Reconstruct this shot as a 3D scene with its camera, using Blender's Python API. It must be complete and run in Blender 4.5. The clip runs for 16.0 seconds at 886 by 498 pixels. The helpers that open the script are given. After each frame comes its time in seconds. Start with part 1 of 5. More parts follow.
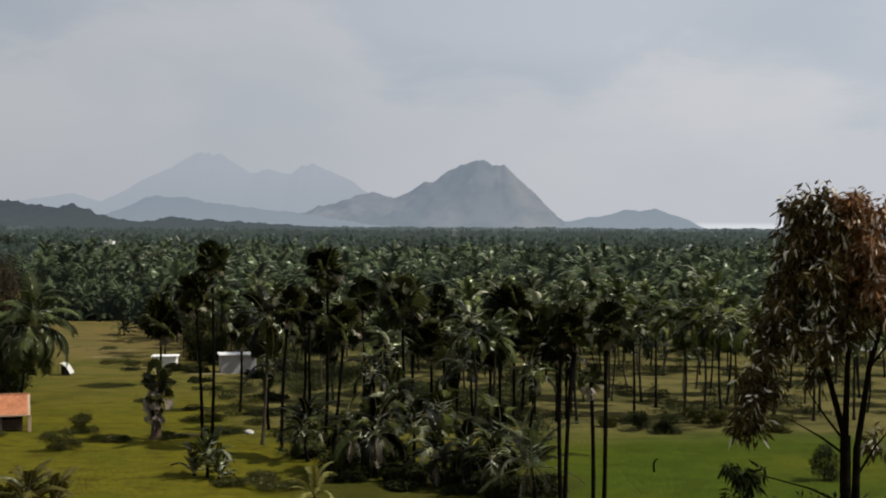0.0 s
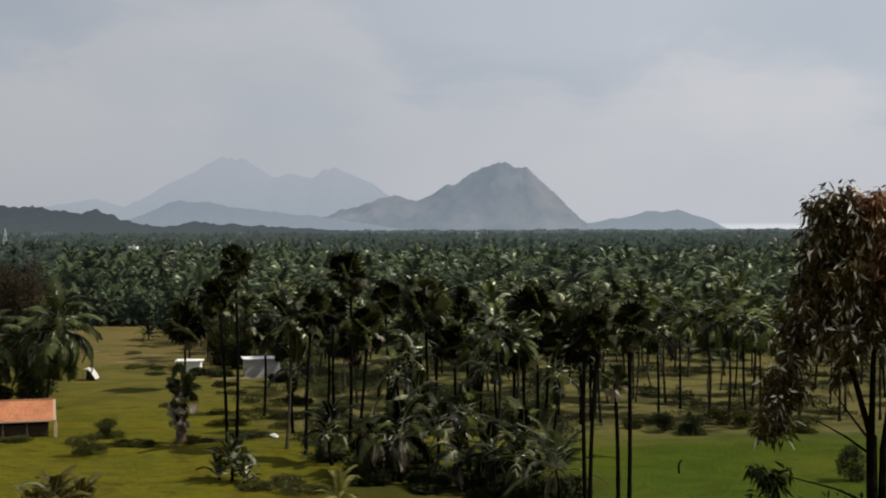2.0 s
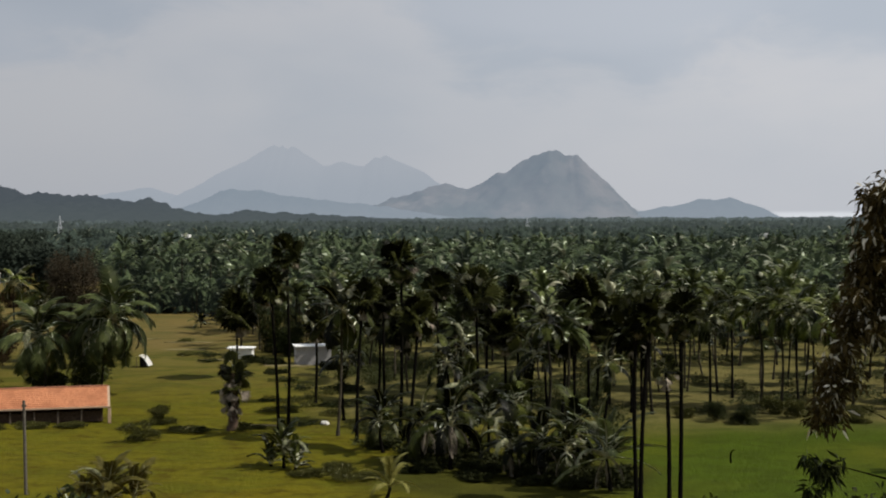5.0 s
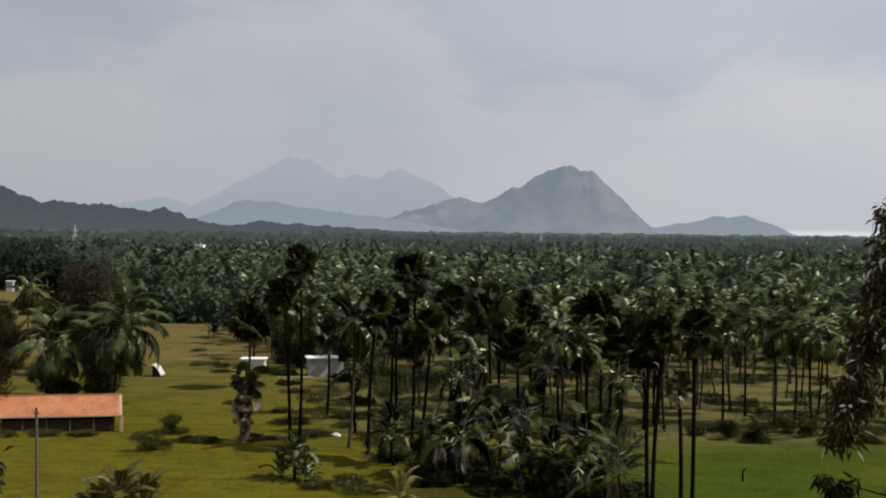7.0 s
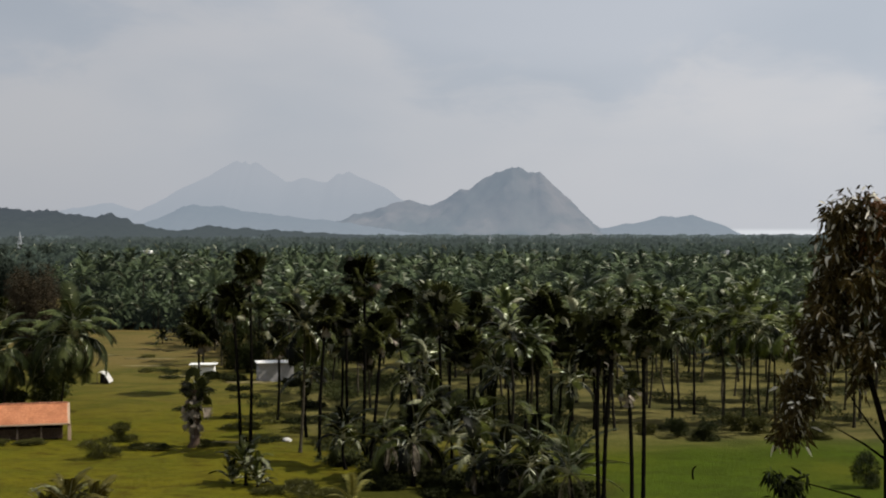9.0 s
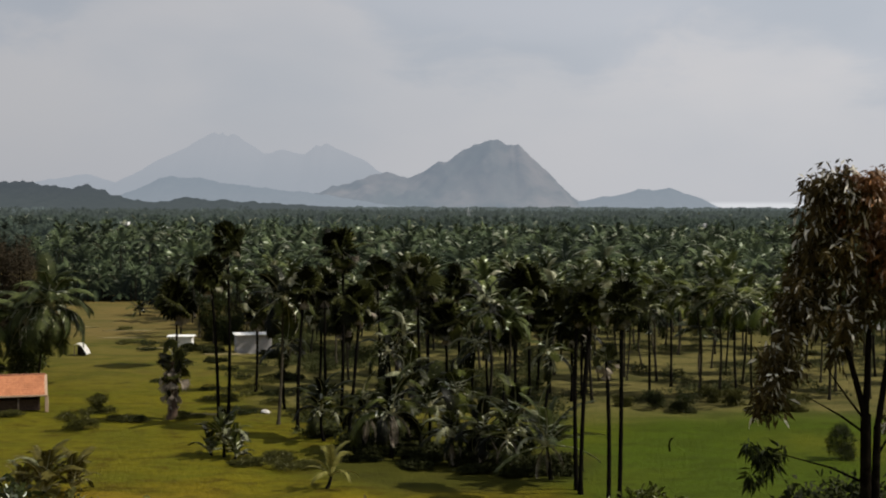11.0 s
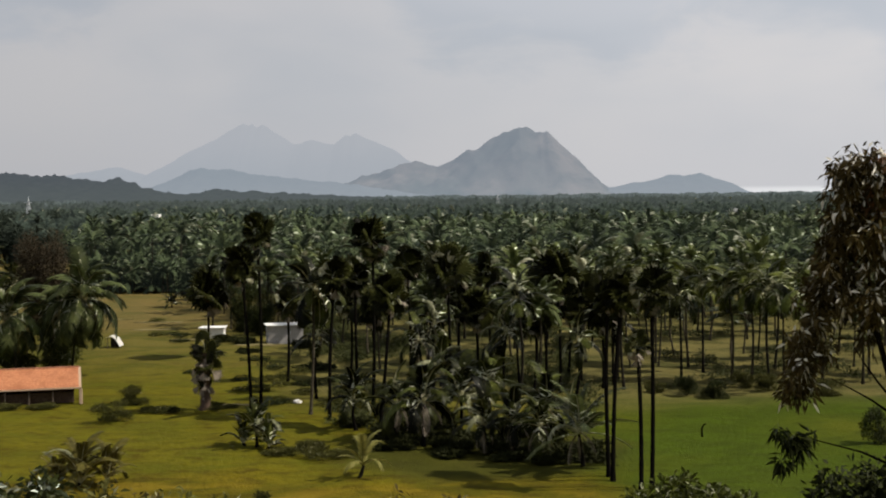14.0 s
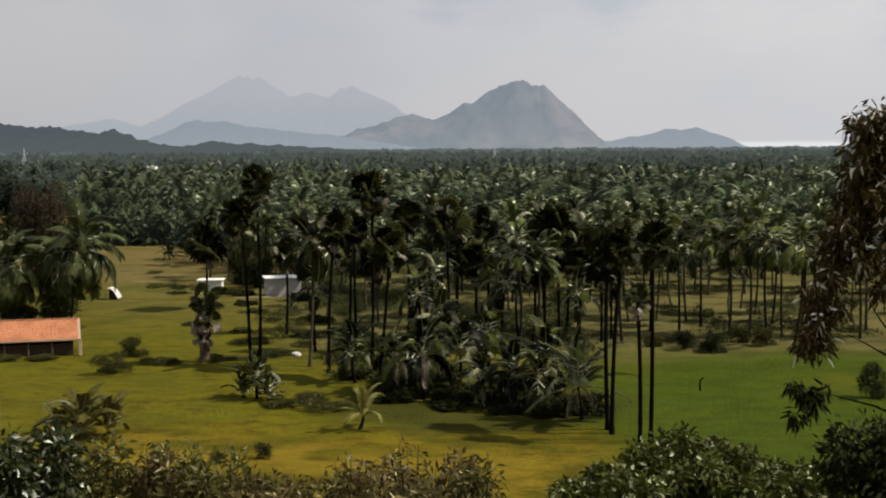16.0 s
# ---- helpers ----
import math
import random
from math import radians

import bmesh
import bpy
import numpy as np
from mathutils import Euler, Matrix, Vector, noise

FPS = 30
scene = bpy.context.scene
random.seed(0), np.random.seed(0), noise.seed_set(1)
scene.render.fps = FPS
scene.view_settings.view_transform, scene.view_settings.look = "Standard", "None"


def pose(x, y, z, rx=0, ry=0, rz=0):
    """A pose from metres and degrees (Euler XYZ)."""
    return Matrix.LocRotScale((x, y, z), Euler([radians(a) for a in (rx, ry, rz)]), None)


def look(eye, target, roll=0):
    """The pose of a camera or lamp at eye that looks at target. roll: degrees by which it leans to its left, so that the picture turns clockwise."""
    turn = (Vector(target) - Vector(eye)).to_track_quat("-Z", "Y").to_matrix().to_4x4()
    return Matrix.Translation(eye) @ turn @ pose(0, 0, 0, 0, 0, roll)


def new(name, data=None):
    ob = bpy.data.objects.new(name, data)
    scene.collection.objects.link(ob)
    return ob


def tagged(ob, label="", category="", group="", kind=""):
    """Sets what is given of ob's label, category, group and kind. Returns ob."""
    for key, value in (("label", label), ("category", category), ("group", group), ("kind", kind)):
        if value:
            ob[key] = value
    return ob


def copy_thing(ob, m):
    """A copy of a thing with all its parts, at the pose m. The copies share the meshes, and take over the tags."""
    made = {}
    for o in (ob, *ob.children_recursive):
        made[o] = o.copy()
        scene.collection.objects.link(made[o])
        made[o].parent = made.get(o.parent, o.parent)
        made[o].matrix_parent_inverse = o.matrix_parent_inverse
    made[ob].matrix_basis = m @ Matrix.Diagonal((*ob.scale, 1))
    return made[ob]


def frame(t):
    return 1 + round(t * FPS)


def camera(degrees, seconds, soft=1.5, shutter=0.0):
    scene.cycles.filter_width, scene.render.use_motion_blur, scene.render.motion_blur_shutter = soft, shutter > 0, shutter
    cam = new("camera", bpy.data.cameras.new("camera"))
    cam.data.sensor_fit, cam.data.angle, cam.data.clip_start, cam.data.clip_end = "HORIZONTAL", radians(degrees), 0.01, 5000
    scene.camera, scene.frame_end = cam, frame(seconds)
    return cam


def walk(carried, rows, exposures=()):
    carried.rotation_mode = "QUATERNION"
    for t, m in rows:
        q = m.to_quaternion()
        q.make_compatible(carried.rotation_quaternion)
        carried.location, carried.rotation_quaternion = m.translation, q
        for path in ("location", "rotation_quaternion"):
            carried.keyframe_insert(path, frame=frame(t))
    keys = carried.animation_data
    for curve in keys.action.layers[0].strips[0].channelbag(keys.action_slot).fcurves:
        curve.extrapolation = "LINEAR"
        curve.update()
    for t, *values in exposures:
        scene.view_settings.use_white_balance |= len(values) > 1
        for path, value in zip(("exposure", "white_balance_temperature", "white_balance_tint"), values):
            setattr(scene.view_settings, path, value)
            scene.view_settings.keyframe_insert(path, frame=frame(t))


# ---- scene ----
cam = camera(35.0, 16.0, soft=2.0)
EYE = 20.0
PITCH, ROLL = -1.01, -0.3
# seconds, yaw, pitch, roll in degrees, and the sway sideways in metres: the camera turns almost where it stands, on a hillside
TURNS = [
    (0.0, 0.001, 0.021, -0.038, 0.00), (0.5, 0.242, -0.308, 0.234, -0.00), (1.0, 0.264, -0.013, 0.188, -0.02), (1.5, 1.097, -0.061, 0.531, 0.00),
    (2.0, 0.922, 0.130, 0.450, -0.00), (2.5, 1.045, -0.283, 0.466, 0.00), (3.0, 1.742, -0.631, 0.319, -0.01), (3.5, 2.684, -0.495, 0.388, -0.03),
    (4.0, 5.780, -0.403, 0.532, 0.00), (4.5, 4.102, -0.666, 0.311, 0.00), (4.7, 3.076, -0.461, 0.552, 0.00), (6.8, 3.213, -0.116, -0.105, -0.03),
    (7.0, 3.540, 0.205, -0.361, -0.04), (7.5, 3.521, 0.436, -0.030, -0.04), (8.0, 3.459, 0.354, -0.127, -0.05), (8.5, 2.914, 0.044, -0.046, -0.05),
    (8.7, 1.743, 0.388, 0.303, -0.05), (10.8, 0.878, -0.807, 0.229, -0.09), (11.0, 0.570, -0.804, 0.122, -0.09), (11.5, 0.451, -1.774, 0.335, -0.10),
    (12.0, 0.843, -1.480, 0.416, -0.08), (12.5, 1.867, -1.969, 0.096, -0.08), (13.0, 1.805, -1.642, 0.426, -0.05), (13.5, 1.073, -1.811, 0.750, -0.01),
    (14.0, 1.809, -1.271, 0.900, -0.02), (14.5, 1.191, -1.181, 1.336, -0.01), (15.0, 1.972, -1.007, 1.481, -0.04), (15.5, 1.804, -2.168, 0.550, -0.19),
    (16.0, 1.648, -3.172, 0.636, -0.36),
]
walk(cam, [(t, pose(sway, 0, EYE, 0, 0, yaw) @ pose(0, 0, 0, 90 + PITCH + pitch) @ pose(0, 0, 0, 0, 0, -(ROLL + roll)))
           for t, yaw, pitch, roll, sway in TURNS],
     [(0.0, -0.05, 6320, 9), (4.5, -0.08, 6320, 9), (8.5, -0.03, 6350, 9), (11.3, -0.07, 6480, 10), (13.2, 0.04, 6550, 10), (14.5, 0.07, 6600, 10), (16.0, 0.11, 6600, 10)])

# ---------------------------------------------------------------- light
SUN_ELEVATION, SUN_AZIMUTH = 50.0, 98.0          # azimuth clockwise from straight ahead


def nodes_of(tree):
    tree.nodes.clear()
    made = tree.nodes.new
    join = tree.links.new
    return made, join


def math_node(made, join, op, a, b=None, clamp=False):
    n = made("ShaderNodeMath")
    n.operation, n.use_clamp = op, clamp
    for i, v in enumerate((a, b)):
        if v is None:
            continue
        if isinstance(v, (int, float)):
            n.inputs[i].default_value = v
        else:
            join(v, n.inputs[i])
    return n.outputs[0]


def mix_colour(made, join, fac, a, b):
    n = made("ShaderNodeMix")
    n.data_type = "RGBA"
    for socket, v in ((n.inputs["Factor"], fac), (n.inputs[6], a), (n.inputs[7], b)):
        if isinstance(v, (int, float)):
            socket.default_value = v
        elif isinstance(v, tuple):
            socket.default_value = (*v, 1)
        else:
            join(v, socket)
    return n.outputs[2]


def noise_node(made, join, vector, scale, detail=4, rough=0.55, distortion=0.0):
    n = made("ShaderNodeTexNoise")
    n.inputs["Scale"].default_value, n.inputs["Detail"].default_value = scale, detail
    n.inputs["Roughness"].default_value, n.inputs["Distortion"].default_value = rough, distortion
    if vector is not None:
        join(vector, n.inputs["Vector"])
    return n.outputs["Fac"]


def ramp_node(made, join, fac, lo, hi):
    n = made("ShaderNodeMapRange")
    n.interpolation_type = "SMOOTHSTEP"
    n.inputs["From Min"].default_value, n.inputs["From Max"].default_value = lo, hi
    join(fac, n.inputs["Value"])
    return n.outputs["Result"]


def build_sky():
    world = bpy.data.worlds.new("hazy_sky")
    scene.world = world
    world.use_nodes = True
    made, join = nodes_of(world.node_tree)
    sky = made("ShaderNodeTexSky")
    sky.sky_type, sky.sun_disc = "NISHITA", False
    sky.sun_elevation, sky.sun_rotation = radians(SUN_ELEVATION), radians(SUN_AZIMUTH)
    sky.air_density, sky.dust_density = 1.0, 3.0
    clear = made("ShaderNodeBackground")
    join(sky.outputs[0], clear.inputs[0])
    clear.inputs[1].default_value = 0.08
    way = made("ShaderNodeTexCoord").outputs["Generated"]
    split = made("ShaderNodeSeparateXYZ")
    join(way, split.inputs[0])
    flat = made("ShaderNodeMapping")
    flat.inputs["Scale"].default_value = (1.0, 1.0, 2.6)
    join(way, flat.inputs[0])
    big = noise_node(made, join, flat.outputs[0], 9.0, 7, 0.6, 0.5)
    soft = noise_node(made, join, flat.outputs[0], 3.0, 4, 0.5, 0.2)
    x, z = split.outputs["X"], split.outputs["Z"]

    def swell(lo0, lo1, hi0, hi1, height):
        rising, falling = ramp_node(made, join, x, lo0, lo1), ramp_node(made, join, x, hi1, hi0)
        return math_node(made, join, "MULTIPLY", math_node(made, join, "MULTIPLY", rising, falling), height)

    # two cloud banks with billowing upper edges, thinning out downwards into haze
    edge = math_node(made, join, "ADD", swell(-0.34, -0.22, -0.105, -0.02, 0.075), swell(0.08, 0.13, 0.24, 0.30, 0.04))
    edge = math_node(made, join, "ADD", edge, swell(-1.0, -0.5, 0.03, 0.13, 0.02))
    edge = math_node(made, join, "ADD", edge, math_node(made, join, "MULTIPLY", big, 0.15))
    above = math_node(made, join, "SUBTRACT", z, math_node(made, join, "ADD", edge, -0.006))
    lit = ramp_node(made, join, above, 0.030, -0.022)
    fade = ramp_node(made, join, above, -0.15, -0.01)
    bank = math_node(made, join, "MULTIPLY", lit, math_node(made, join, "ADD", math_node(made, join, "MULTIPLY", fade, 0.6), 0.4))
    bank = math_node(made, join, "MULTIPLY", bank, math_node(made, join, "ADD", math_node(made, join, "MULTIPLY", ramp_node(made, join, soft, 0.35, 0.65), 0.5), 0.6), True)
    veil = mix_colour(made, join, ramp_node(made, join, soft, 0.38, 0.62), (0.405, 0.447, 0.512), (0.50, 0.525, 0.58))
    cloud = mix_colour(made, join, bank, veil, (0.612, 0.596, 0.606))
    low = ramp_node(made, join, z, 0.09, 0.0)
    cloud = mix_colour(made, join, math_node(made, join, "MULTIPLY", low, 0.75), cloud, (0.53, 0.535, 0.565))
    rim = math_node(made, join, "MULTIPLY", ramp_node(made, join, z, 0.0035, 0.0), ramp_node(made, join, x, 0.04, 0.12))
    cloud = mix_colour(made, join, math_node(made, join, "MULTIPLY", rim, 0.8), cloud, (0.86, 0.87, 0.89))
    # brighter towards the sun, duller away from it
    sunward = ramp_node(made, join, x, -0.45, 0.35)
    cloud = mix_colour(made, join, sunward, mix_colour(made, join, 0.5, cloud, (0.33, 0.345, 0.375)), mix_colour(made, join, 0.3, cloud, (0.68, 0.69, 0.72)))
    grey = made("ShaderNodeBackground")
    join(cloud, grey.inputs[0])
    grey.inputs[1].default_value = 1.07
    both = made("ShaderNodeMixShader")
    both.inputs[0].default_value = 0.9
    join(clear.outputs[0], both.inputs[1])
    join(grey.outputs[0], both.inputs[2])
    out = made("ShaderNodeOutputWorld")
    join(both.outputs[0], out.inputs[0])


build_sky()
lamp = bpy.data.lights.new("sun", "SUN")
lamp.energy, lamp.angle, lamp.color = 4.8, radians(1.2), (1.0, 0.93, 0.82)
a, e = radians(SUN_AZIMUTH), radians(SUN_ELEVATION)
sun = new("sun", lamp)
sun.matrix_world = look((200 * math.sin(a) * math.cos(e), 200 * math.cos(a) * math.cos(e), 200 * math.sin(e)), (0, 0, 0))


# ---------------------------------------------------------------- materials
def surface(name, colours, rough=0.8, grain=3.0, stain=0.25, bump=0.2, translucent=0.0, island=False, spec=0.3, haze=0.0, haze_colour=(0.4, 0.43, 0.48), haze_foot=None, pale=None, pale_share=0.06, vary=None, level=0.0):
    """Two or three colours mixed at two scales (or leaf by leaf), with fine relief."""
    m = bpy.data.materials.new(name)
    m.use_nodes = True
    made, join = nodes_of(m.node_tree)
    place = made("ShaderNodeNewGeometry")
    fine = noise_node(made, join, place.outputs["Position"], grain, 5, 0.6)
    broad = noise_node(made, join, place.outputs["Position"], stain, 3, 0.5)
    pick = ramp_node(made, join, fine, 0.3, 0.7)
    if island:
        share = 0.75 if island is True else island
        pick = math_node(made, join, "ADD", math_node(made, join, "MULTIPLY", place.outputs["Random Per Island"], share),
                         math_node(made, join, "MULTIPLY", pick, 1.0 - share))
    colour = mix_colour(made, join, pick, colours[0], colours[1])
    if len(colours) > 2:
        colour = mix_colour(made, join, math_node(made, join, "MULTIPLY", ramp_node(made, join, broad, 0.42, 0.68), 0.8), colour, colours[2])
    # sun glints painted in: a random few leaves take a pale colour
    if pale:
        few = math_node(made, join, "GREATER_THAN", place.outputs["Random Per Island"], 1.0 - pale_share)
        colour = mix_colour(made, join, few, colour, pale)
    if vary:
        low, high, clump = vary
        chance = ramp_node(made, join, noise_node(made, join, place.outputs["Position"], clump, 1, 0.4), 0.34, 0.66) if clump else made("ShaderNodeObjectInfo").outputs["Random"]
        if not clump:
            chance = math_node(made, join, "MULTIPLY", chance, chance)
        tone = made("ShaderNodeVectorMath")
        tone.operation = "SCALE"
        join(colour, tone.inputs[0])
        join(math_node(made, join, "ADD", math_node(made, join, "MULTIPLY", chance, high - low), low), tone.inputs["Scale"])
        colour = tone.outputs[0]
    p = made("ShaderNodeBsdfPrincipled")
    join(colour, p.inputs["Base Color"])
    p.inputs["Specular IOR Level"].default_value = spec
    p.inputs["Roughness"].default_value = rough
    if bump:
        b = made("ShaderNodeBump")
        b.inputs["Strength"].default_value, b.inputs["Distance"].default_value = bump, 0.05
        join(fine, b.inputs["Height"])
        join(b.outputs[0], p.inputs["Normal"])
    if level:
        # small leaves of a far canopy face the sky on the whole
        lean = made("ShaderNodeVectorMath")
        lean.operation = "SCALE"
        join(place.outputs["Normal"], lean.inputs[0])
        lean.inputs["Scale"].default_value = 1.0 - level
        lift = made("ShaderNodeVectorMath")
        lift.operation = "ADD"
        join(lean.outputs[0], lift.inputs[0])
        lift.inputs[1].default_value = (0.0, 0.0, level)
        unit = made("ShaderNodeVectorMath")
        unit.operation = "NORMALIZE"
        join(lift.outputs[0], unit.inputs[0])
        join(unit.outputs[0], p.inputs["Normal"])
    shader = p.outputs[0]
    if translucent:
        thin = made("ShaderNodeBsdfTranslucent")
        join(colour, thin.inputs[0])
        mix = made("ShaderNodeMixShader")
        mix.inputs[0].default_value = translucent
        join(shader, mix.inputs[1])
        join(thin.outputs[0], mix.inputs[2])
        shader = mix.outputs[0]
    # distance haze painted on: the surface is blended into a flat bluish glow
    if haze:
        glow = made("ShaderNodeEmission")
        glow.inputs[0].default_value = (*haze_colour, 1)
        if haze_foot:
            # the painted haze shifts to another colour towards the foot, like thicker low air
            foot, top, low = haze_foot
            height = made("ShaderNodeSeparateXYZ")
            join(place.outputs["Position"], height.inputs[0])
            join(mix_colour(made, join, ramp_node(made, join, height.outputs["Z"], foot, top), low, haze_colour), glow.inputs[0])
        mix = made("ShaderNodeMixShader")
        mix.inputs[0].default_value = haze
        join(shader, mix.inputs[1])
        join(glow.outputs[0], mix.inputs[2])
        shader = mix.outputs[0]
    out = made("ShaderNodeOutputMaterial")
    join(shader, out.inputs[0])
    return m


def ground_material():
    """Ripening yellowish grass, a greener paddock to the east and dry trodden earth under the grove."""
    m = bpy.data.materials.new("meadow")
    m.use_nodes = True
    made, join = nodes_of(m.node_tree)
    where = made("ShaderNodeNewGeometry").outputs["Position"]
    split = made("ShaderNodeSeparateXYZ")
    join(where, split.inputs[0])
    x, y = split.outputs["X"], split.outputs["Y"]
    stretch = made("ShaderNodeMapping")
    stretch.inputs["Scale"].default_value = (0.55, 0.75, 1.0)
    join(where, stretch.inputs[0])
    fine = noise_node(made, join, where, 2.2, 6, 0.65)
    mid = noise_node(made, join, stretch.outputs[0], 0.22, 4, 0.6, 0.6)
    broad = noise_node(made, join, stretch.outputs[0], 0.05, 3, 0.5, 0.4)
    patch = ramp_node(made, join, mid, 0.40, 0.66)
    shade = ramp_node(made, join, noise_node(made, join, stretch.outputs[0], 0.7, 5, 0.65, 0.3), 0.42, 0.72)
    yellow = mix_colour(made, join, ramp_node(made, join, fine, 0.25, 0.75), (0.106, 0.084, 0.004), (0.154, 0.116, 0.006))
    yellow = mix_colour(made, join, patch, yellow, (0.073, 0.066, 0.005))
    lush = math_node(made, join, "MULTIPLY", ramp_node(made, join, math_node(made, join, "ADD", y, math_node(made, join, "MULTIPLY", math_node(made, join, "SUBTRACT", broad, 0.5), 90.0)), 92.0, 108.0), 0.6)
    yellow = mix_colour(made, join, lush, yellow, (0.092, 0.096, 0.007))
    yellow = mix_colour(made, join, math_node(made, join, "MULTIPLY", shade, 0.9), yellow, (0.055, 0.040, 0.004))
    tuft = ramp_node(made, join, noise_node(made, join, stretch.outputs[0], 1.9, 4, 0.7, 0.2), 0.50, 0.70)
    yellow = mix_colour(made, join, math_node(made, join, "MULTIPLY", tuft, 0.7), yellow, (0.050, 0.037, 0.004))
    near = ramp_node(made, join, math_node(made, join, "ADD", y, math_node(made, join, "MULTIPLY", math_node(made, join, "SUBTRACT", broad, 0.5), 60.0)), 100.0, 86.0)
    straw = math_node(made, join, "MULTIPLY", near, ramp_node(made, join, mid, 0.62, 0.38))
    yellow = mix_colour(made, join, math_node(made, join, "MULTIPLY", straw, 0.75), yellow, (0.190, 0.130, 0.014))
    green = mix_colour(made, join, ramp_node(made, join, fine, 0.25, 0.75), (0.040, 0.062, 0.004), (0.056, 0.078, 0.005))
    green = mix_colour(made, join, ramp_node(made, join, broad, 0.42, 0.62), green, (0.074, 0.078, 0.006))
    green = mix_colour(made, join, math_node(made, join, "MULTIPLY", patch, 0.6), green, (0.036, 0.052, 0.004))
    green = mix_colour(made, join, math_node(made, join, "MULTIPLY", shade, 0.8), green, (0.032, 0.044, 0.004))
    green = mix_colour(made, join, math_node(made, join, "MULTIPLY", tuft, 0.45), green, (0.030, 0.042, 0.004))
    dry = mix_colour(made, join, ramp_node(made, join, fine, 0.3, 0.7), (0.096, 0.086, 0.026), (0.146, 0.122, 0.043))
    dry = mix_colour(made, join, ramp_node(made, join, mid, 0.4, 0.65), dry, (0.060, 0.058, 0.018))
    wobble = math_node(made, join, "MULTIPLY", math_node(made, join, "SUBTRACT", broad, 0.5), 30.0)
    east = ramp_node(made, join, math_node(made, join, "ADD", x, wobble), 5.0, 10.0)
    north = ramp_node(made, join, math_node(made, join, "ADD", y, wobble), 124.0, 142.0)
    lane = math_node(made, join, "DIVIDE", x, math_node(made, join, "MAXIMUM", y, 1.0))
    north = math_node(made, join, "MULTIPLY", north, ramp_node(made, join, lane, -0.18, -0.10))
    back = ramp_node(made, join, math_node(made, join, "ADD", y, wobble), 138.0, 190.0)
    yellow = mix_colour(made, join, math_node(made, join, "MULTIPLY", back, 0.75), yellow, mix_colour(made, join, patch, (0.112, 0.092, 0.024), (0.054, 0.056, 0.012)))
    beyond = ramp_node(made, join, math_node(made, join, "ADD", y, wobble), 192.0, 222.0)
    yellow = mix_colour(made, join, math_node(made, join, "MULTIPLY", beyond, 0.7), yellow, mix_colour(made, join, patch, (0.140, 0.100, 0.036), (0.098, 0.084, 0.026)))
    colour = mix_colour(made, join, east, yellow, green)
    colour = mix_colour(made, join, north, colour, dry)
    # shade under the young palms, painted into the grass as a darker olive patch
    off = made("ShaderNodeVectorMath")
    off.operation = "SUBTRACT"
    off.inputs[1].default_value = (-1.0, 108.5, 0.0)
    join(where, off.inputs[0])
    size = made("ShaderNodeVectorMath")
    size.operation = "LENGTH"
    join(off.outputs[0], size.inputs[0])
    palm_shade = ramp_node(made, join, math_node(made, join, "ADD", size.outputs["Value"], math_node(made, join, "MULTIPLY", wobble, 0.25)), 14.0, 9.0)
    colour = mix_colour(made, join, math_node(made, join, "MULTIPLY", palm_shade, 0.8), colour, mix_colour(made, join, patch, (0.028, 0.031, 0.006), (0.048, 0.047, 0.009)))
    p = made("ShaderNodeBsdfPrincipled")
    join(colour, p.inputs["Base Color"])
    p.inputs["Roughness"].default_value, p.inputs["Specular IOR Level"].default_value = 0.95, 0.04
    b = made("ShaderNodeBump")
    b.inputs["Strength"].default_value, b.inputs["Distance"].default_value = 0.9, 0.3
    join(fine, b.inputs["Height"])
    join(b.outputs[0], p.inputs["Normal"])
    out = made("ShaderNodeOutputMaterial")
    join(p.outputs[0], out.inputs[0])
    return m


MEADOW = ground_material()
COCO_LEAF = surface("coconut_leaf", [(0.005, 0.008, 0.002), (0.118, 0.130, 0.026), (0.040, 0.048, 0.010)], 0.4, 0.9, 0.3, 0, 0.14, 0.3, 0.06, pale=(0.60, 0.60, 0.44), pale_share=0.07, vary=(0.30, 2.1, 0))
YOUNG_LEAF = surface("young_coconut_leaf", [(0.003, 0.004, 0.001), (0.060, 0.067, 0.014), (0.012, 0.015, 0.004)], 0.4, 0.9, 0.3, 0, 0.12, 0.35, 0.06, pale=(0.62, 0.62, 0.48), pale_share=0.075, vary=(0.12, 2.4, 0))
# pale colours that paint sun glints on whole fans and fronds
GLINT_LEAF = surface("painted_glint_leaf", [(0.16, 0.16, 0.08), (0.62, 0.60, 0.44), (0.30, 0.30, 0.17)], 0.4, 2.0, 0.3, 0, 0.25, True, 0.3)
SOFT_GLINT_LEAF = surface("soft_painted_glint_leaf", [(0.06, 0.066, 0.024), (0.34, 0.34, 0.21), (0.12, 0.125, 0.055)], 0.4, 2.0, 0.3, 0, 0.25, True, 0.25)
# naturally pale ribs, lightened further to paint the sun's sheen along the fronds
PALE_RIB = surface("pale_rib", [(0.28, 0.27, 0.14), (0.48, 0.46, 0.30)], 0.4, 2.0, 0.3, 0, 0, False, 0.4)
PALE_LEAF = surface("sunlit_yellow_leaf", [(0.12, 0.12, 0.025), (0.28, 0.25, 0.07)], 0.5, 2.0, 0.3, 0, 0.3, True, 0.15)
FAN_LEAF = surface("fan_leaf", [(0.006, 0.007, 0.002), (0.046, 0.048, 0.012), (0.016, 0.018, 0.005)], 0.45, 1.2, 0.3, 0, 0.08, 0.4, 0.03, pale=(0.58, 0.56, 0.44), pale_share=0.06, vary=(0.15, 2.0, 0))
